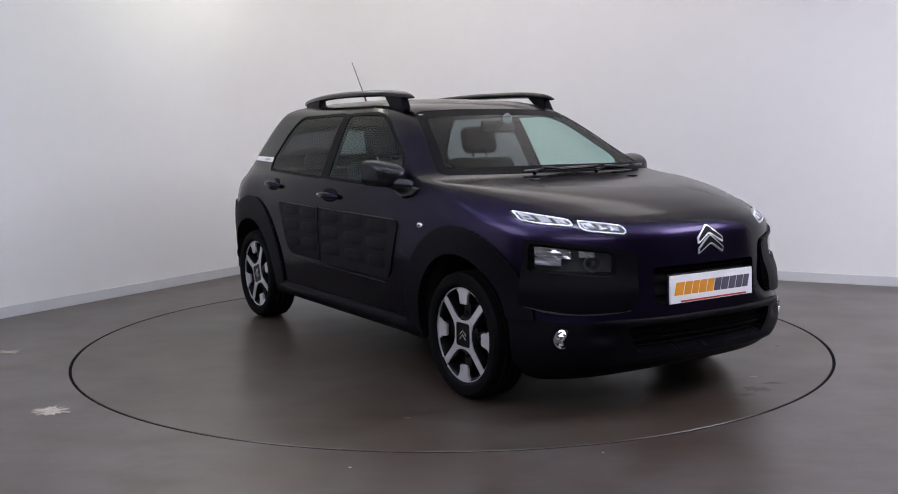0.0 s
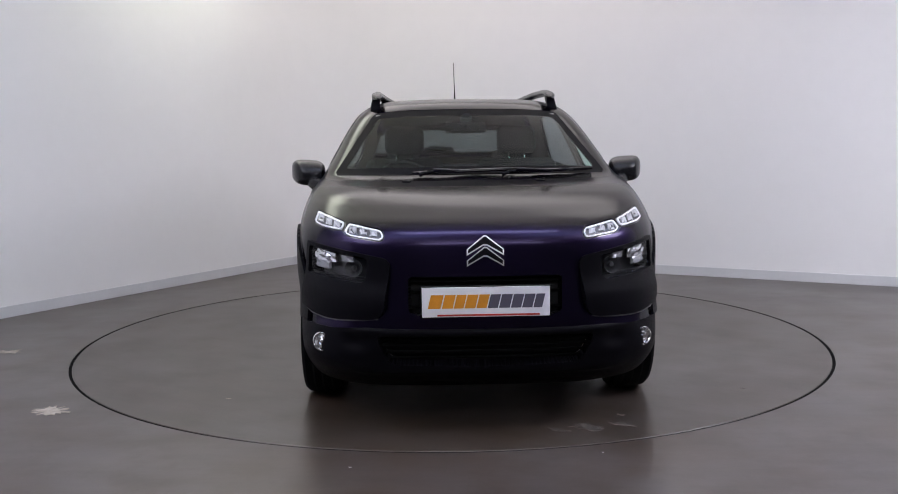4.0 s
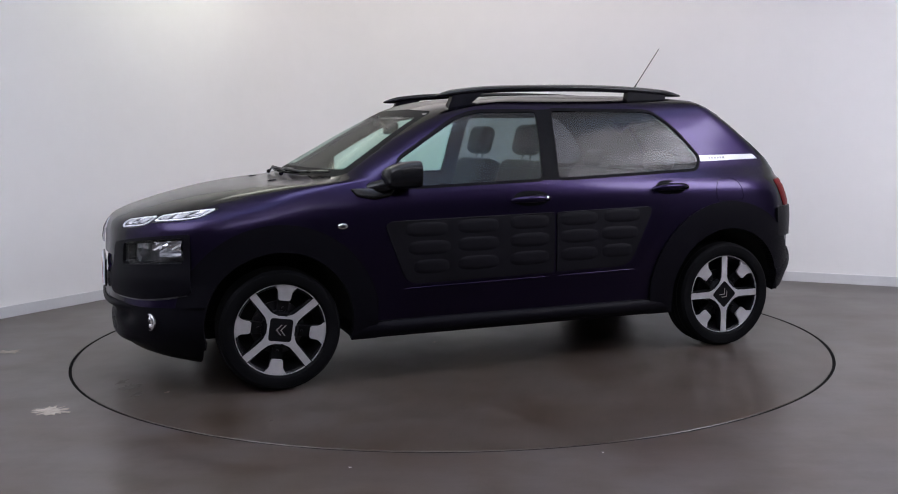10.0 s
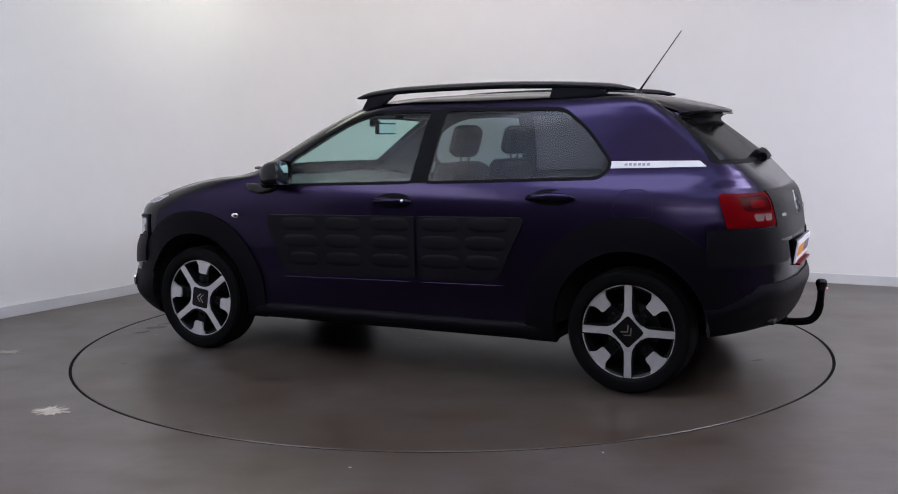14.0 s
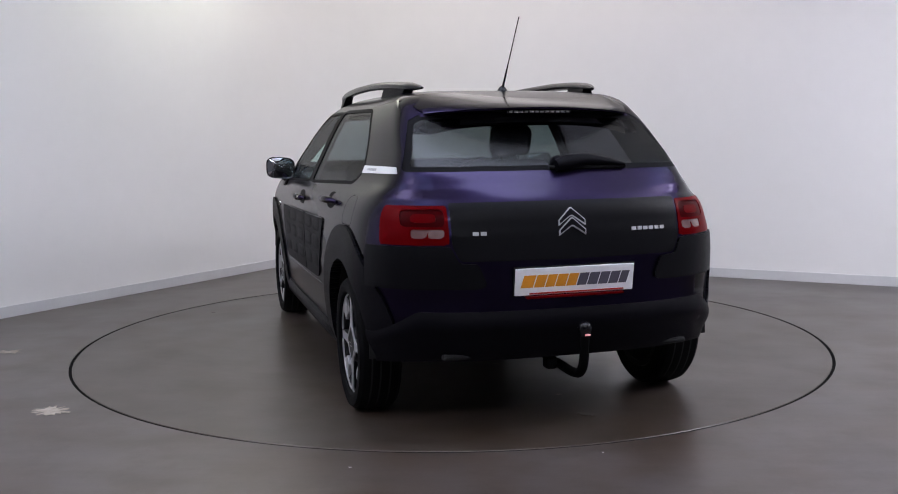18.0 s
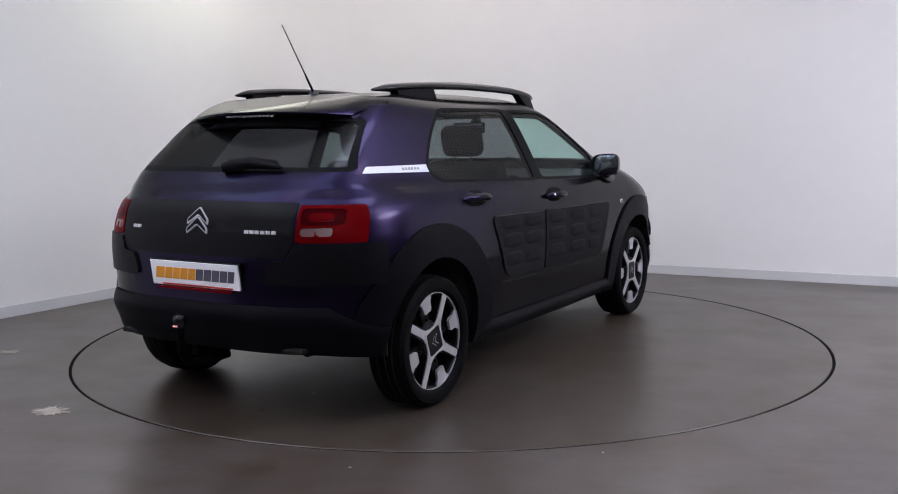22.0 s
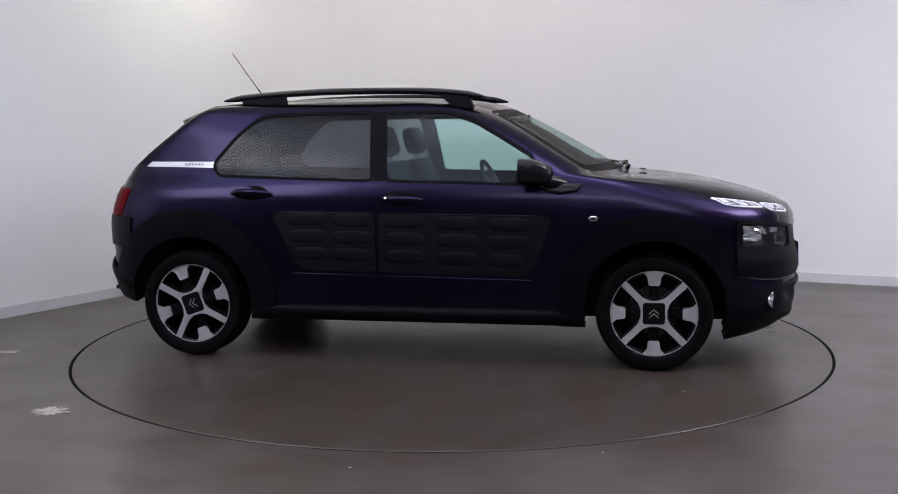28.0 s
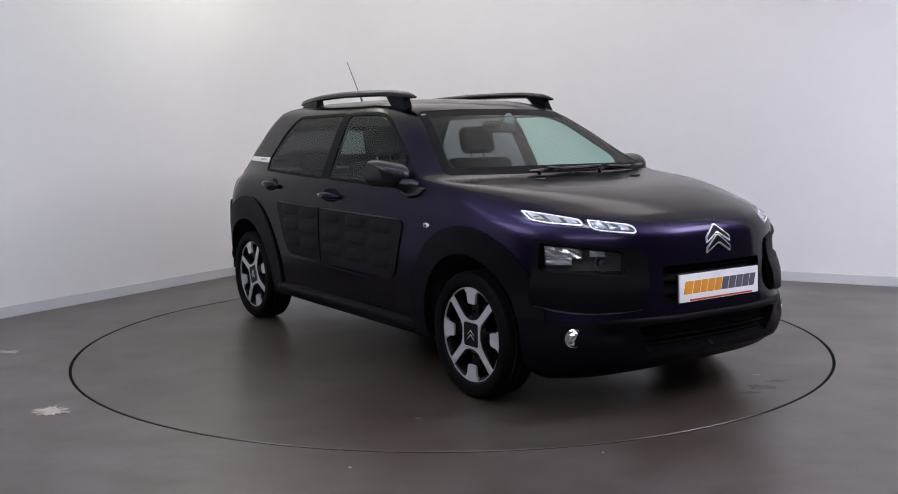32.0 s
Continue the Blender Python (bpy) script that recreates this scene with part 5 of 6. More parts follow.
for nm, rows, mt in (("rear_spoiler", blade, PAINT), ("spoiler_underside", under, CLAD)):
    bm = bmesh.new()
    vs = [[bm.verts.new(p) for p in r] for r in rows]
    for ra, rb in zip(vs, vs[1:]):
        for k in range(len(ra) - 1):
            bm.faces.new((ra[k], rb[k], rb[k + 1], ra[k + 1]))
    if mt is PAINT:
        spoiler = bm_ob(nm, bm, mt, car, "purple roof spoiler over the rear window", True, 0.7)
    else:
        bm_ob(nm, bm, mt, spoiler, "black plastic underside", True, 0.9)
for side in (1, -1):
    bm = bmesh.new()
    rim = [(-1.270, 0.560, 1.398), (-1.284, 0.572, 1.350), (-1.306, 0.582, 1.303), (-1.350, 0.588, 1.268), (-1.392, 0.590, 1.246), (-1.408, 0.582, 1.248), (-1.436, 0.540, 1.290), (-1.460, 0.492, 1.336), (-1.415, 0.512, 1.352), (-1.340, 0.538, 1.376)]
    cen = (-1.365, 0.557, 1.322)
    n = len(rim)
    low_ = [bm.verts.new((x + 0.004, side * (y - 0.045), z)) for x, y, z in rim]
    edge = [bm.verts.new((x, side * (y - 0.004), z)) for x, y, z in rim]
    out_ = [bm.verts.new((x + (cen[0] - x) * 0.06, side * (y + (cen[1] - y) * 0.06), z + (cen[2] - z) * 0.06)) for x, y, z in rim]
    mid_v = bm.verts.new((cen[0], side * cen[1], cen[2]))
    for k in range(n):
        j = (k + 1) % n
        bm.faces.new((low_[k], low_[j], edge[j], edge[k]))
        bm.faces.new((edge[k], edge[j], out_[j], out_[k]))
        bm.faces.new((out_[k], out_[j], mid_v))
    bm_ob("spoiler_cheek", bm, PAINT, spoiler, "flush purple side cheek of the spoiler", True, 1.3)
bm = bmesh.new()
add_box(bm, -1.597, -1.560, -0.150, 0.150, 1.338, 1.3475, 0.002)
bl = bm_ob("brake_light", bm, GLOSSBLACK, spoiler, "pale grey high brake light")
for k in range(12):
    bm = bmesh.new()
    y = -0.135 + k * 0.0245
    add_box(bm, -1.600, -1.595, y - 0.008, y + 0.008, 1.3395, 1.3465)
    bm_ob("diode_lens", bm, BRAKE, bl)

# rear wiper
f, n = end_at(-0.12, 1.115, False, 0.1)
bm = bmesh.new()
add_lathe(bm, [(0.001, 0.0), (0.030, 0.0), (0.028, 0.025), (0.018, 0.036), (0.001, 0.038)], 18, look((f(-0.02, 1.115), -0.02, 1.115), (f(-0.02, 1.115) - n.x, -0.02 - n.y, 1.115 - n.z)))
wiper = bm_ob("rear_wiper", bm, CLAD, car, "black rear wiper at rest", True)
bm = bmesh.new()
pts = [(f(y, z) - 0.035 + 0.012 * abs(t - 0.3), y, z) for t, y, z in ((0, 0.0, 1.112), (0.2, -0.06, 1.122), (0.5, -0.15, 1.132), (0.8, -0.25, 1.122), (1, -0.33, 1.112))]
add_tube(bm, pts, [0.026, 0.034, 0.030, 0.020, 0.007], 8)
bm_ob("wiper_arm", bm, CLAD, wiper, "", True, 1.0)
bm = bmesh.new()
pts = [(f(y, 1.104) - 0.010, y, 1.104) for y in (0.02, -0.08, -0.18, -0.28, -0.335)]
add_tube(bm, pts, 0.008, 6)
bm_ob("blade", bm, SHELL, wiper, "", True, 1.0)

# windscreen wipers
for ya, yb, za, zb2 in ((-0.30, 0.22, 1.052, 1.066), (0.18, 0.63, 1.052, 1.062)):
    bm = bmesh.new()
    pts = []
    for t in np.linspace(0, 1, 9):
        y, z = ya + (yb - ya) * t, za + (zb2 - za) * t
        m = (np.abs(V0[:, 1] - abs(y)) < 0.03) & (np.abs(V0[:, 2] - z) < 0.02) & (V0[:, 0] > 0.4)
        x = V0[m][:, 0].mean() + 0.018
        pts.append((x, y, z + 0.006))
    add_tube(bm, pts, [0.006] + [0.009] * 7 + [0.006], 6)
    wp = bm_ob("windscreen_wiper", bm, PLASTIC, car, "black windscreen wiper at rest", True, 1.0)
    bm = bmesh.new()
    mid_ = pts[4]
    piv = pts[0] if ya > 0 else pts[1]
    add_tube(bm, [(piv[0] + 0.035, piv[1] - 0.03, piv[2] - 0.012), (piv[0] + 0.02, piv[1] + 0.04, piv[2] + 0.014), mid_], [0.012, 0.010, 0.006], 8)
    bm_ob("wiper_arm", bm, PLASTIC, wp, "", True, 1.0)

# washer jets on the bonnet
for y in (0.33, -0.33):
    f, n = top_at(1.235, y)
    bm = bmesh.new()
    add_box(bm, 1.215, 1.255, y - 0.022, y + 0.022, f(1.235, y) - 0.003, f(1.235, y) + 0.007, 0.003)
    bm_ob("washer_jet", bm, PLASTIC, car)


def chevrons(cy, cz, half, height, front, parent):
    """Two plain bright chevrons with dark inlays."""
    place = end_place(cy, cz, front, 0.09)
    for dz in (0.0, -height * 0.36):
        t, r = height * 0.32, height * 0.44
        zt = cz + height * 0.5 + dz
        outline = [(cy - half, zt - r - t * 0.62), (cy - half, zt - r), (cy - half * 0.07, zt), (cy + half * 0.07, zt), (cy + half, zt - r), (cy + half, zt - r - t * 0.62), (cy + half * 0.1, zt - t), (cy - half * 0.1, zt - t)]
        V = [place(y, z, 0.002) for y, z in outline] + [place(y, z, 0.012) for y, z in outline]
        F = [(0, 1, 2, 7), (7, 2, 3, 6), (6, 3, 4, 5)]
        F = [tuple(i + 8 for i in q) for q in F] + [(i, (i + 1) % 8, (i + 1) % 8 + 8, i + 8) for i in range(8)]
        b = fix_mesh("chevron_badge", V, F, BADGE, parent, "bright chrome chevron badge", 0.4)
        k = height * 0.042
        inl = [(cy - half + k, zt - r - t * 0.62 + k * 1.6), (cy - half + k, zt - r - k * 0.3), (cy - half * 0.06, zt - k * 1.2), (cy + half * 0.06, zt - k * 1.2), (cy + half - k, zt - r - k * 0.3), (cy + half - k, zt - r - t * 0.62 + k * 1.6), (cy + half * 0.1, zt - t + k), (cy - half * 0.1, zt - t + k)]
        V = [place(y, z, 0.010) for y, z in inl] + [place(y, z, 0.0135) for y, z in inl]
        fix_mesh("badge_inlay", V, F, CLAD, b, "", 0.4)


chevrons(0.0, 0.770, 0.076, 0.124, True, car)
chevrons(0.0, 0.885, 0.059, 0.112, False, car)

# badge lettering on the tail: plain bright bars
for y0, y1, z, n_ in ((0.426, 0.362, 0.849, 2), (-0.268, -0.434, 0.847, 6)):
    place = end_place((y0 + y1) / 2, z, False, 0.12)
    w = (y1 - y0) / n_
    for k in range(n_):
        ya, yb = y0 + w * (k + 0.10), y0 + w * (k + 0.84)
        V, F = pillow([(ya, z - 0.007), (yb, z - 0.007), (yb, z + 0.007), (ya, z + 0.007)], 0.007, place, ((1.0, 1.0),))
        fix_mesh("letter_bar", V, F, BADGE, car, "")


# number plates with plain printed blocks
def number_plate(m, w, h):
    bm = bmesh.new()
    add_box(bm, -w / 2, w / 2, -h / 2, h / 2, -0.004, 0.004, 0.0015)
    pl = bm_ob("number_plate", bm, PLATE_WHITE, car, "white dealer plate with orange and slate blocks")
    pl.matrix_basis = m
    bm = bmesh.new()
    add_box(bm, -w / 2 - 0.006, w / 2 + 0.006, -h / 2 - 0.006, h / 2 + 0.006, -0.014, -0.005, 0.002)
    bm_ob("plate_holder", bm, PLASTIC, pl)
    widths = [1.25, 1.05, 0.95, 1.05, 1.0, 1.0, 1.05, 1.0, 1.0, 0.85]
    unit = w * 0.90 / sum(widths)
    x = -w * 0.455
    zb_, zt_ = -h * 0.21, h * 0.25
    for k, wd in enumerate(widths):
        a, b = x, x + wd * unit * 0.90
        s_ = 0.014
        bm = bmesh.new()
        add_prism(bm, [(a, zb_), (b, zb_), (b + s_, zt_), (a + s_, zt_)], 0.004, 0.0052)
        bm_ob("print_block", bm, ORANGE if k < 5 else DARKPRINT, pl)
        x += wd * unit
    bm = bmesh.new()
    add_prism(bm, [(-w * 0.38, -h * 0.47), (w * 0.42, -h * 0.47), (w * 0.42, -h * 0.41), (-w * 0.38, -h * 0.41)], 0.004, 0.005)
    bm_ob("print_line", bm, REDPRINT, pl)
    return pl


up = Matrix(((0, 0, 1, 0), (1, 0, 0, 0), (0, 1, 0, 0), (0, 0, 0, 1)))  # local x along y, local y up, face along x
number_plate(Matrix.Translation((2.096, 0, 0.566)) @ up @ Matrix.Rotation(radians(-2), 4, "X"), 0.525, 0.122)
down = Matrix(((0, 0, -1, 0), (-1, 0, 0, 0), (0, 1, 0, 0), (0, 0, 0, 1)))
number_plate(Matrix.Translation((-1.986, 0, 0.651)) @ down @ Matrix.Rotation(radians(8), 4, "X"), 0.525, 0.112)
bm = bmesh.new()
add_box(bm, -2.002, -1.975, -0.215, 0.215, 0.583, 0.592, 0.002)
bm_ob("rear_reflector", bm, RED_LENS, car, "thin red reflector strip under the plate")

# fog lamps
for side in (1, -1):
    place = end_place(side * 0.695, 0.372, True, 0.07)
    bm = bmesh.new()
    c = Vector(place(side * 0.695, 0.372, 0.002))
    nrm = Vector(place(side * 0.695, 0.372, 1.0)) - c
    nrm = (nrm + Vector((0.9, 0, 0))).normalized()
    M = look(c, c - nrm)
    add_lathe(bm, [(0.034, -0.012), (0.040, -0.006), (0.041, 0.004), (0.036, 0.006), (0.034, 0.0)], 28, M)
    fog = bm_ob("fog_lamp", bm, CHROME, car, "round clear fog lamp with chrome ring", True)
    bm = bmesh.new()
    rf = random.Random(5)
    rings = [[M @ Vector((r * math.cos(2 * math.pi * (k + o) / 9), r * math.sin(2 * math.pi * (k + o) / 9), h + rf.uniform(-0.004, 0.004))) for k in range(9)] for r, h, o in ((0.036, -0.002, 0), (0.026, 0.004, 0.5), (0.013, 0.004, 0))]
    rv_ = [[bm.verts.new(p) for p in r] for r in rings]
    for ra, rb in zip(rv_, rv_[1:]):
        for k in range(9):
            bm.faces.new((ra[k], ra[(k + 1) % 9], rb[k]))
            bm.faces.new((ra[(k + 1) % 9], rb[(k + 1) % 9], rb[k]))
    bm.faces.new(rv_[-1])
    bm_ob("reflector", bm, CHROME, fog, "faceted bright reflector")

# inside the headlamps: dark projectors and banks of small bright facets
def facets(y0, y1, z0, z1, ny, nz, side, depth, seed):
    """A bank of small tilted mirror facets set behind a lens."""
    rf = random.Random(seed)
    cy, cz = side * (y0 + y1) / 2, (z0 + z1) / 2
    place = end_place(cy, cz, True, 0.06)
    bm = bmesh.new()
    top = []
    for i in range(ny + 1):
        for j in range(nz + 1):
            y, z = y0 + (y1 - y0) * i / ny, z0 + (z1 - z0) * j / nz
            top.append(bm.verts.new(place(side * y, z, depth + rf.uniform(-0.005, 0.005))))
    m = nz + 1
    for i in range(ny):
        for j in range(nz):
            a, b, c, d = top[i * m + j], top[(i + 1) * m + j], top[(i + 1) * m + j + 1], top[i * m + j + 1]
            bm.faces.new((a, b, c))
            bm.faces.new((a, c, d))
    rim = [i * m for i in range(ny + 1)] + [ny * m + j for j in range(1, m)] + [i * m + nz for i in range(ny - 1, -1, -1)] + [j for j in range(nz - 1, 0, -1)]
    nr = Vector(place(cy, cz, 0.012)) - Vector(place(cy, cz, 0.0))
    low = [bm.verts.new(top[k].co - nr) for k in rim]
    for k in range(len(rim)):
        j = (k + 1) % len(rim)
        bm.faces.new((top[rim[k]], low[k], low[j], top[rim[j]]))
    return bm


for si, side in enumerate((1, -1)):
    for y, z, r, deep in ((0.565, 0.690, 0.036, 0.05),):
        place = end_place(side * y, z, True, 0.07)
        c = Vector(place(side * y, z, -0.022))
        nrm = ((Vector(place(side * y, z, 1.0)) - Vector(place(side * y, z, 0.0))) + Vector((1.2, 0, 0))).normalized()
        M = look(c, c - nrm)
        bm = bmesh.new()
        add_lathe(bm, [(0.001, -deep * 0.8), (r * 0.5, -deep * 0.72), (r * 0.85, -deep * 0.4), (r, 0.0), (r * 1.07, 0.0), (r * 0.95, -deep * 0.5), (r * 0.5, -deep * 0.85), (0.001, -deep * 0.9)], 28, M)
        bm_ob("projector_bowl", bm, LAMP_GREY, car, "dark lamp projector", True)
        bm = bmesh.new()
        add_lathe(bm, [(0.001, -0.03), (0.010, -0.026), (0.013, -0.012), (0.009, -0.002), (0.001, 0.0)], 14, M)
        bm_ob("lamp_bulb", bm, LAMP_GREY, car, "", True)
    for (ya, yb, za, zb2), ny, nz, sd in (((0.640, 0.738, 0.712, 0.760), 7, 4, 11), ((0.672, 0.738, 0.680, 0.710), 4, 3, 12), ((0.560, 0.612, 0.718, 0.746), 4, 2, 13)):
        bm_ob("lamp_reflector", facets(ya, yb, za, zb2, ny, nz, side, -0.016, sd), FACET if sd != 11 else REFLECTOR, car, "faceted bright lamp reflector")
    bm_ob("lamp_ledge", facets(0.500, 0.735, 0.646, 0.656, 1, 1, side, -0.016, 14), LAMP_DARK, car)
    # bright facets in the daytime lamps
    for ya, yb, za, zb2, sd in ((0.445, 0.478, 0.830, 0.852, 21), (0.490, 0.520, 0.834, 0.857, 22), (0.535, 0.568, 0.838, 0.862, 23), (0.612, 0.640, 0.856, 0.880, 24), (0.652, 0.682, 0.864, 0.888, 25), (0.694, 0.722, 0.872, 0.898, 26)):
        bm_ob("light_facet", facets(ya, yb, za, zb2, 3, 2, side, 0.0005, sd), FACET, drl[si])

# thin grey line that paints the highlight under the lamp surrounds
for side in (1, -1):
    bm = bmesh.new()
    pts = []
    for y, z in ((0.440, 0.489), (0.50, 0.483), (0.56, 0.478), (0.62, 0.475), (0.68, 0.476), (0.73, 0.484), (0.77, 0.499)):
        pts.append(end_place(side * y, z, True, 0.05)(side * y, z, 0.012))
    add_tube(bm, pts, [0.002] + [0.004] * 5 + [0.002], 6)
    bm_ob("surround_highlight", bm, LAMP_GREY, car, "thin grey line painting the highlight under the lamp surround", True, 1.0)

# lower grille bars
for z in (0.322, 0.348, 0.374, 0.400):
    bm = bmesh.new()
    w = 0.40 + (z - 0.30) * 0.45
    pts = []
    for y in np.linspace(-w, w, 15):
        f, n = end_at(y, z, True, 0.06)
        pts.append((f(y, z) - 0.038, y, z))
    add_tube(bm, pts, 0.006, 6)
    bm_ob("grille_bar", bm, TOW_BLACK, car, "", True, 1.0)
for z in (0.535, 0.60, 0.645):
    bm = bmesh.new()
    pts = [(end_at(y, z, True, 0.06)[0](y, z) - 0.034, y, z) for y in np.linspace(-0.31, 0.31, 11)]
    add_tube(bm, pts, 0.007, 6)
    bm_ob("grille_bar", bm, TOW_BLACK, car, "", True, 1.0)

# sill step with a rounded top edge
for side in (1, -1):
    bm = bmesh.new()
    rows = []
    for x in np.linspace(-0.93, 0.93, 24):
        f, n = side_at(x, 0.30, 0.08)
        y = f(x, 0.295)
        e = 1 - (abs(x) / 0.93) ** 8
        rows.append([bm.verts.new((x, side * (y + dy * e), z)) for dy, z in ((0.0, 0.318), (0.012, 0.312), (0.026, 0.290), (0.028, 0.270), (0.012, 0.240), (-0.03, 0.226))])
    for a, b in zip(rows, rows[1:]):
        for k in range(5):
            bm.faces.new((a[k], b[k], b[k + 1], a[k + 1]))
    bm_ob("sill_step", bm, CLAD, car, "black plastic sill step", True, 1.0)

# tow bar
bm = bmesh.new()
neck = pchip(np.arange(7, dtype=float), np.array([(-1.80, 0, 0.262), (-1.93, 0, 0.257), (-2.02, 0, 0.266), (-2.062, 0, 0.298), (-2.078, 0, 0.345), (-2.083, 0, 0.40), (-2.084, 0, 0.435)]), np.linspace(0, 6, 22))
add_tube(bm, [tuple(p) for p in neck], [0.020] * 16 + [0.018] * 6, 12)
tow = bm_ob("tow_bar", bm, TOW_BLACK, car, "black swan-neck tow bar", True, 1.0)
bm = bmesh.new()
add_lathe(bm, [(0.001, -0.03), (0.020, -0.03), (0.022, -0.02), (0.029, 0.0), (0.027, 0.018), (0.018, 0.027), (0.001, 0.029)], 24, Matrix.Translation((-2.084, 0, 0.462)))
bm_ob("tow_ball", bm, PLASTIC, tow, "black capped tow ball", True, 1.0)
# no lamp: the reflex mark's brightness is put in as emission
bm = bmesh.new()
add_box(bm, -2.116, -2.110, -0.011, 0.011, 0.440, 0.446, 0.001)
bm_ob("red_mark", bm, glow("red_mark_glow", (1.0, 0.05, 0.05), 0.6), tow, "tiny red reflex mark with an added glow")
bm = bmesh.new()
add_box(bm, -1.93, -1.87, 0.05, 0.10, 0.265, 0.32, 0.012)
bm_ob("tow_socket", bm, TOW_BLACK, tow, "black electric socket")
bm = bmesh.new()
add_tube(bm, [(-1.2, -0.35, 0.27), (-1.5, -0.38, 0.29), (-1.72, -0.40, 0.30)], 0.03, 12)
bm_ob("exhaust_pipe", bm, SHELL, car, "dark exhaust pipe", True, 1.0)


# ---- cabin
def seat(cx, cy, w, back_z, head):
    bm = bmesh.new()
    add_box(bm, cx - 0.02, cx + 0.50, cy - w / 2, cy + w / 2, 0.42, 0.60, 0.05, None, 3)
    st = bm_ob("seat", bm, SEAT, car, "dark grey cloth seat", True, 0.9)
    bm = bmesh.new()
    add_box(bm, -0.07, 0.07, -w / 2, w / 2, 0.0, back_z, 0.05, Matrix.Translation((cx, cy, 0.52)) @ Matrix.Rotation(radians(-18), 4, "Y"), 3)
    bm_ob("backrest", bm, SEAT, st, "", True, 0.9)
    if head:
        bm = bmesh.new()
        add_box(bm, -0.05, 0.05, -0.125, 0.125, back_z + 0.03, back_z + 0.21, 0.045, Matrix.Translation((cx + 0.01, cy, 0.52)) @ Matrix.Rotation(radians(-16), 4, "Y"), 3)
        bm_ob("headrest", bm, SEAT, st, "", True, 0.9)
        for dy in (-0.05, 0.05):
            bm = bmesh.new()
            add_tube(bm, [(cx - 0.17, cy + dy, 0.52 + back_z * 0.94), (cx - 0.20, cy + dy, 0.52 + back_z + 0.06)], 0.006, 6)
            bm_ob("headrest_post", bm, CHROME, st)


seat(-0.06, 0.36, 0.50, 0.60, True)
seat(-0.06, -0.36, 0.50, 0.60, True)
seat(-0.92, 0.0, 1.20, 0.52, False)
for cy in (0.38, -0.38):
    bm = bmesh.new()
    add_box(bm, -0.05, 0.05, -0.12, 0.12, 0.0, 0.11, 0.035, Matrix.Translation((-1.10, cy, 1.02)) @ Matrix.Rotation(radians(-16), 4, "Y"), 3)
    bm_ob("rear_headrest", bm, SEAT, car, "", True, 0.9)
bm = bmesh.new()
dash = [(0.50, 0.70), (0.52, 0.90), (0.58, 0.965), (0.75, 0.985), (1.02, 1.010), (1.02, 0.70)]
lo, hi = [bm.verts.new((x, -0.70, z)) for x, z in dash], [bm.verts.new((x, 0.70, z)) for x, z in dash]
bm.faces.new(lo), bm.faces.new(hi[::-1])
for k in range(len(dash)):
    bm.faces.new((lo[k], lo[(k + 1) % 6], hi[(k + 1) % 6], hi[k]))
bm_ob("dashboard", bm, DASH, car, "dark grey plastic dashboard")
bm = bmesh.new()
SW = Matrix.Translation((0.40, -0.36, 0.925)) @ Matrix.Rotation(radians(66), 4, "Y")
ringpts = [SW @ Vector((0.182 * math.cos(a), 0.182 * math.sin(a), 0)) for a in np.linspace(0, 2 * math.pi, 33)]
add_tube(bm, ringpts, 0.014, 8, False)
wheel_ = bm_ob("steering_wheel", bm, PLASTIC, car, "black steering wheel", True, 1.0)
bm = bmesh.new()
add_lathe(bm, [(0.001, -0.03), (0.07, -0.025), (0.075, 0.0), (0.05, 0.02), (0.001, 0.025)], 20, SW)
bm_ob("wheel_boss", bm, PLASTIC, wheel_, "", True)
for a in (0.0, math.pi * 0.5, -math.pi * 0.5):
    bm = bmesh.new()
    add_tube(bm, [SW @ Vector((0.06 * math.cos(a), 0.06 * math.sin(a), 0)), SW @ Vector((0.178 * math.cos(a), 0.178 * math.sin(a), 0))], 0.016, 8)
    bm_ob("wheel_spoke", bm, PLASTIC, wheel_, "", True, 1.0)
bm = bmesh.new()
add_box(bm, 0.455, 0.485, -0.115, 0.115, 1.255, 1.325, 0.012, None, 3)
rv = bm_ob("rear_view_mirror", bm, PLASTIC, car, "black rear-view mirror", True)
bm = bmesh.new()
add_tube(bm, [(0.485, 0, 1.29), (0.52, 0, 1.325), (0.565, 0, 1.335)], [0.015, 0.014, 0.035], 10)
bm_ob("mirror_stalk", bm, PLASTIC, rv, "", True, 1.0)
bm = bmesh.new()
add_box(bm, 0.4545, 0.4565, -0.105, 0.105, 1.263, 1.317)
bm_ob("mirror_glass", bm, MIRROR, rv)
bm = bmesh.new()
add_box(bm, -1.70, -1.22, -0.52, 0.52, 1.00, 1.02, 0.008)
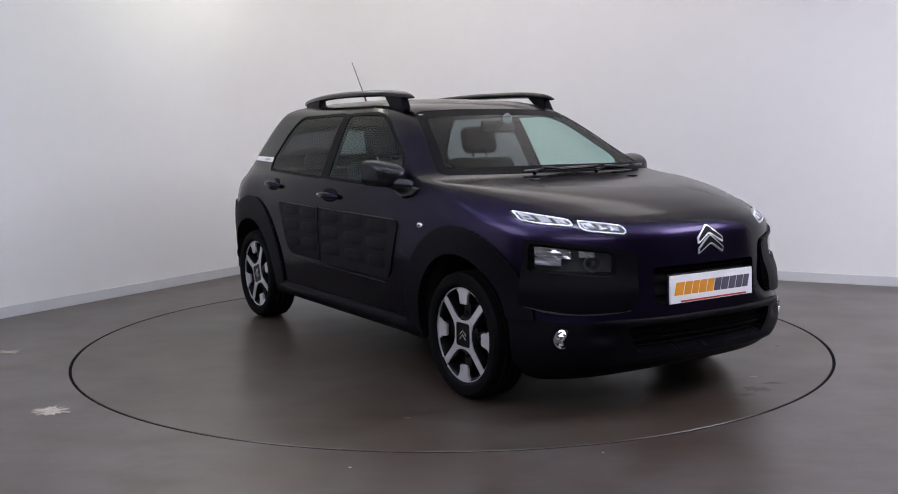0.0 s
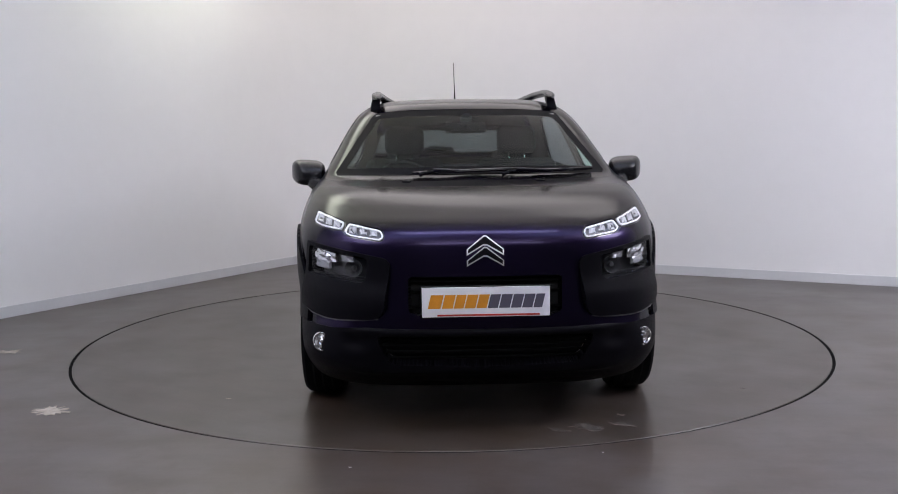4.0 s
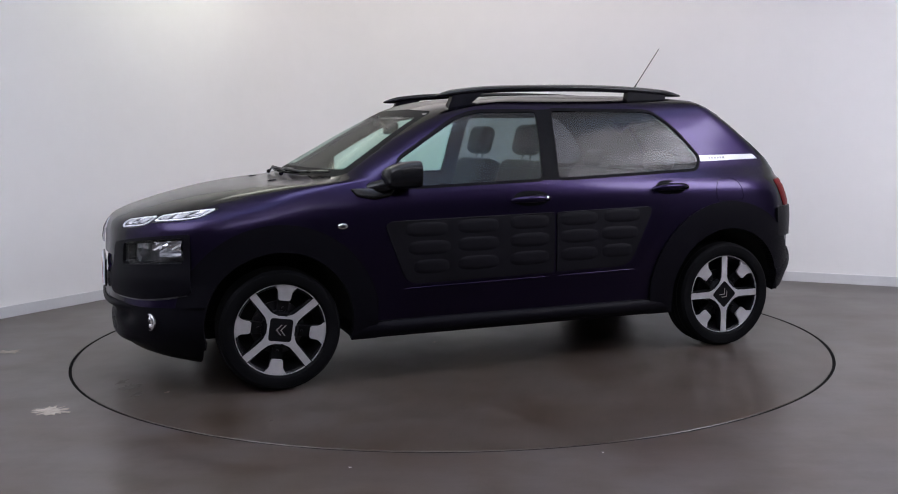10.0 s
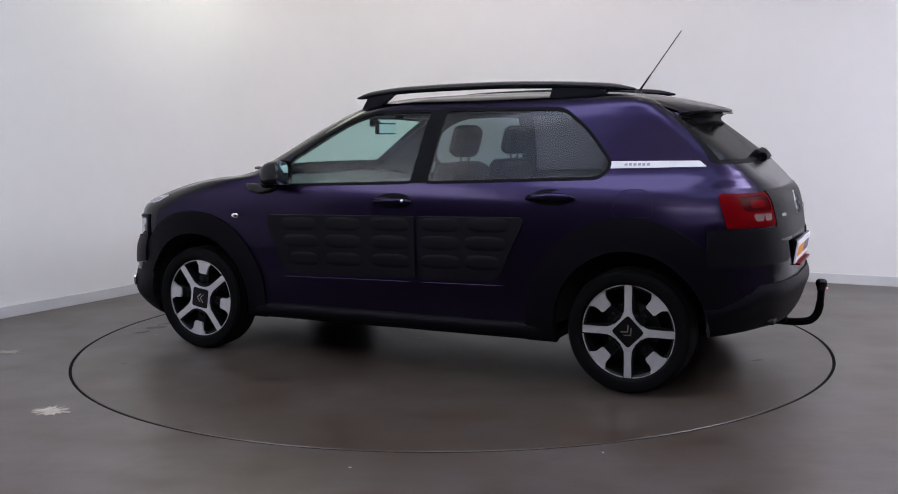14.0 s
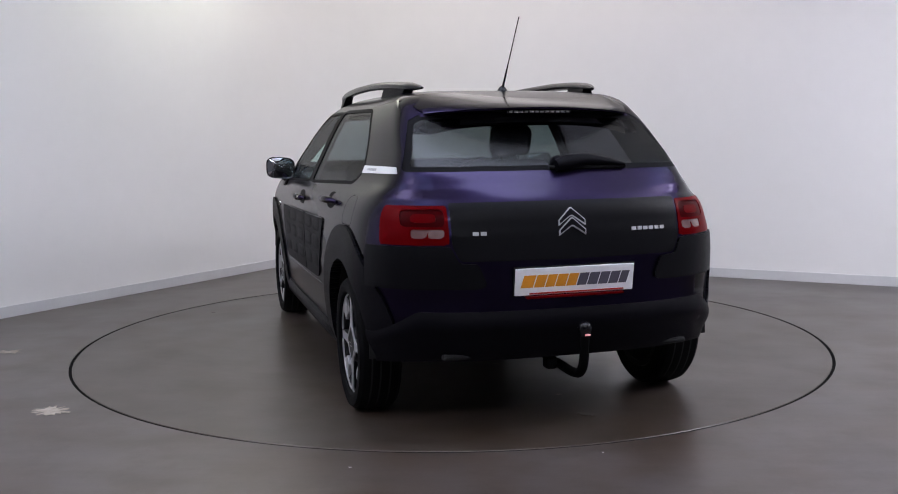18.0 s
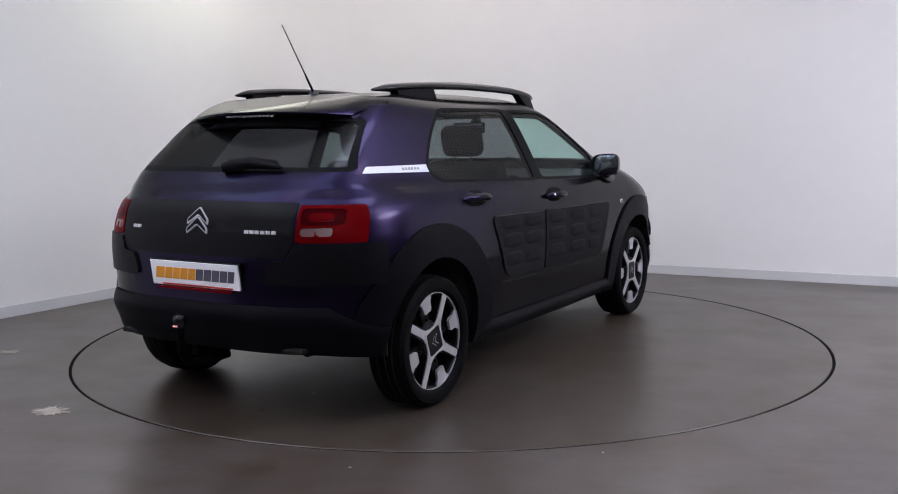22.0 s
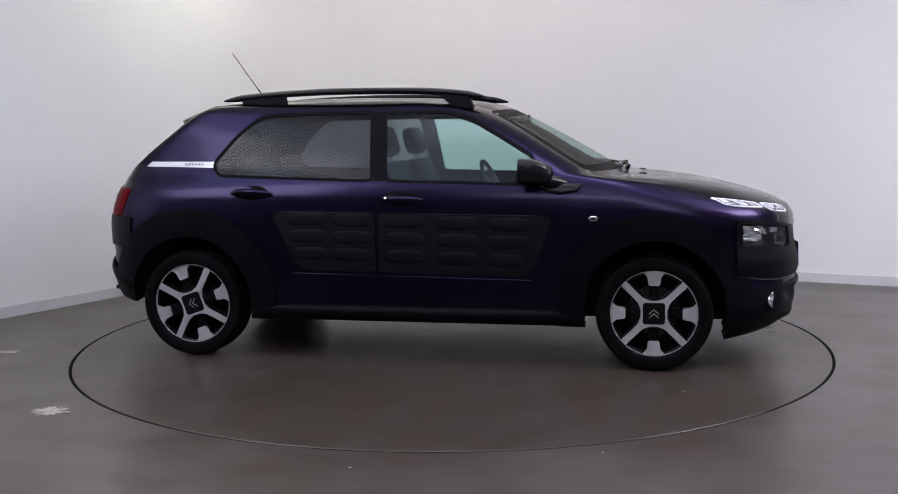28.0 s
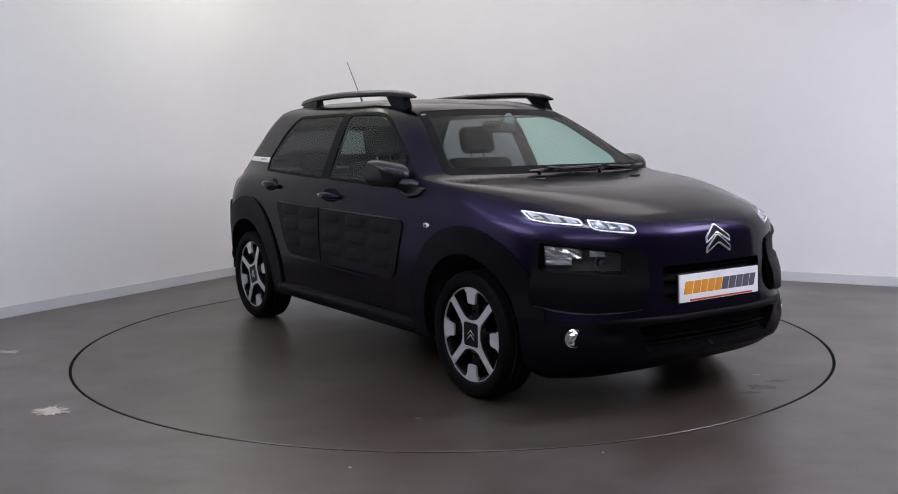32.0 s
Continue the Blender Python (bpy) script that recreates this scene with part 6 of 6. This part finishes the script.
bm_ob("parcel_shelf", bm, DASH, car, "black parcel shelf")
for y in (0.34, -0.34):
    bm = bmesh.new()
    add_box(bm, 0.30, 0.44, y - 0.17, y + 0.17, 1.352, 1.364, 0.006, None)
    bm_ob("sun_visor", bm, LINING, car)

# ================= marks on the turntable =================
MARKS = ((1.485, -1.345, 0.105, 0.060, SMEAR), (1.600, -1.230, 0.070, 0.035, SMEAR), (1.395, -1.440, 0.060, 0.030, SMEAR), (1.540, -1.100, 0.024, 0.014, SCUFF), (-0.876, 1.191, 0.026, 0.015, SCUFF), (0.198, -0.063, 0.030, 0.012, SCUFF), (-0.450, 0.657, 0.026, 0.014, SCUFF), (-1.064, 1.499, 0.060, 0.022, SMEAR), (-0.2, -1.75, 0.018, 0.011, SCUFF), (1.9, -0.4, 0.020, 0.010, SMEAR))
for k, (x, y, sx_, sy_, mt) in enumerate(MARKS):
    splat("scuff", x, y, sx_, sy_, 60 + k, mt, 22, 0.0012, turntable)
# ================= movement =================
TURN = [(0.0, -57.14), (0.5, -57.2), (1.0, -58.2), (1.5, -60.7), (2.0, -64.93), (2.5, -70.5), (3.0, -76.45), (3.5, -82.4)]


def motions():
    rows_car, rows_disc = [], []
    fitted = {5.5: -106.2, 6.0: -112.45, 7.0: -124.25, 8.0: -136.0, 9.0: -147.85, 10.0: -159.65, 11.0: -171.2, 12.0: -182.75, 13.0: -194.4, 14.0: -206.15, 17.0: -241.55, 18.0: -253.4, 19.0: -265.3, 20.0: -277.15, 21.0: -289.0, 22.0: -300.75, 23.0: -312.45, 24.0: -324.2, 25.0: -336.15, 28.0: -371.15, 29.0: -382.75, 30.0: -394.4, 31.0: -405.95, 31.5: -411.37, 32.0: -415.62}
    keys = sorted({**fitted, **dict(TURN)}.items())
    for t, a in keys:
        rows_car.append((t, pose(0, 0, 0.0, 0, 0, a) @ pose(-0.074, 0.082, 0)))
        rows_disc.append((t, pose(0, 0, 0, 0, 0, a + 57.14)))
    walk(car, rows_car)
    walk(turntable, rows_disc)


motions()
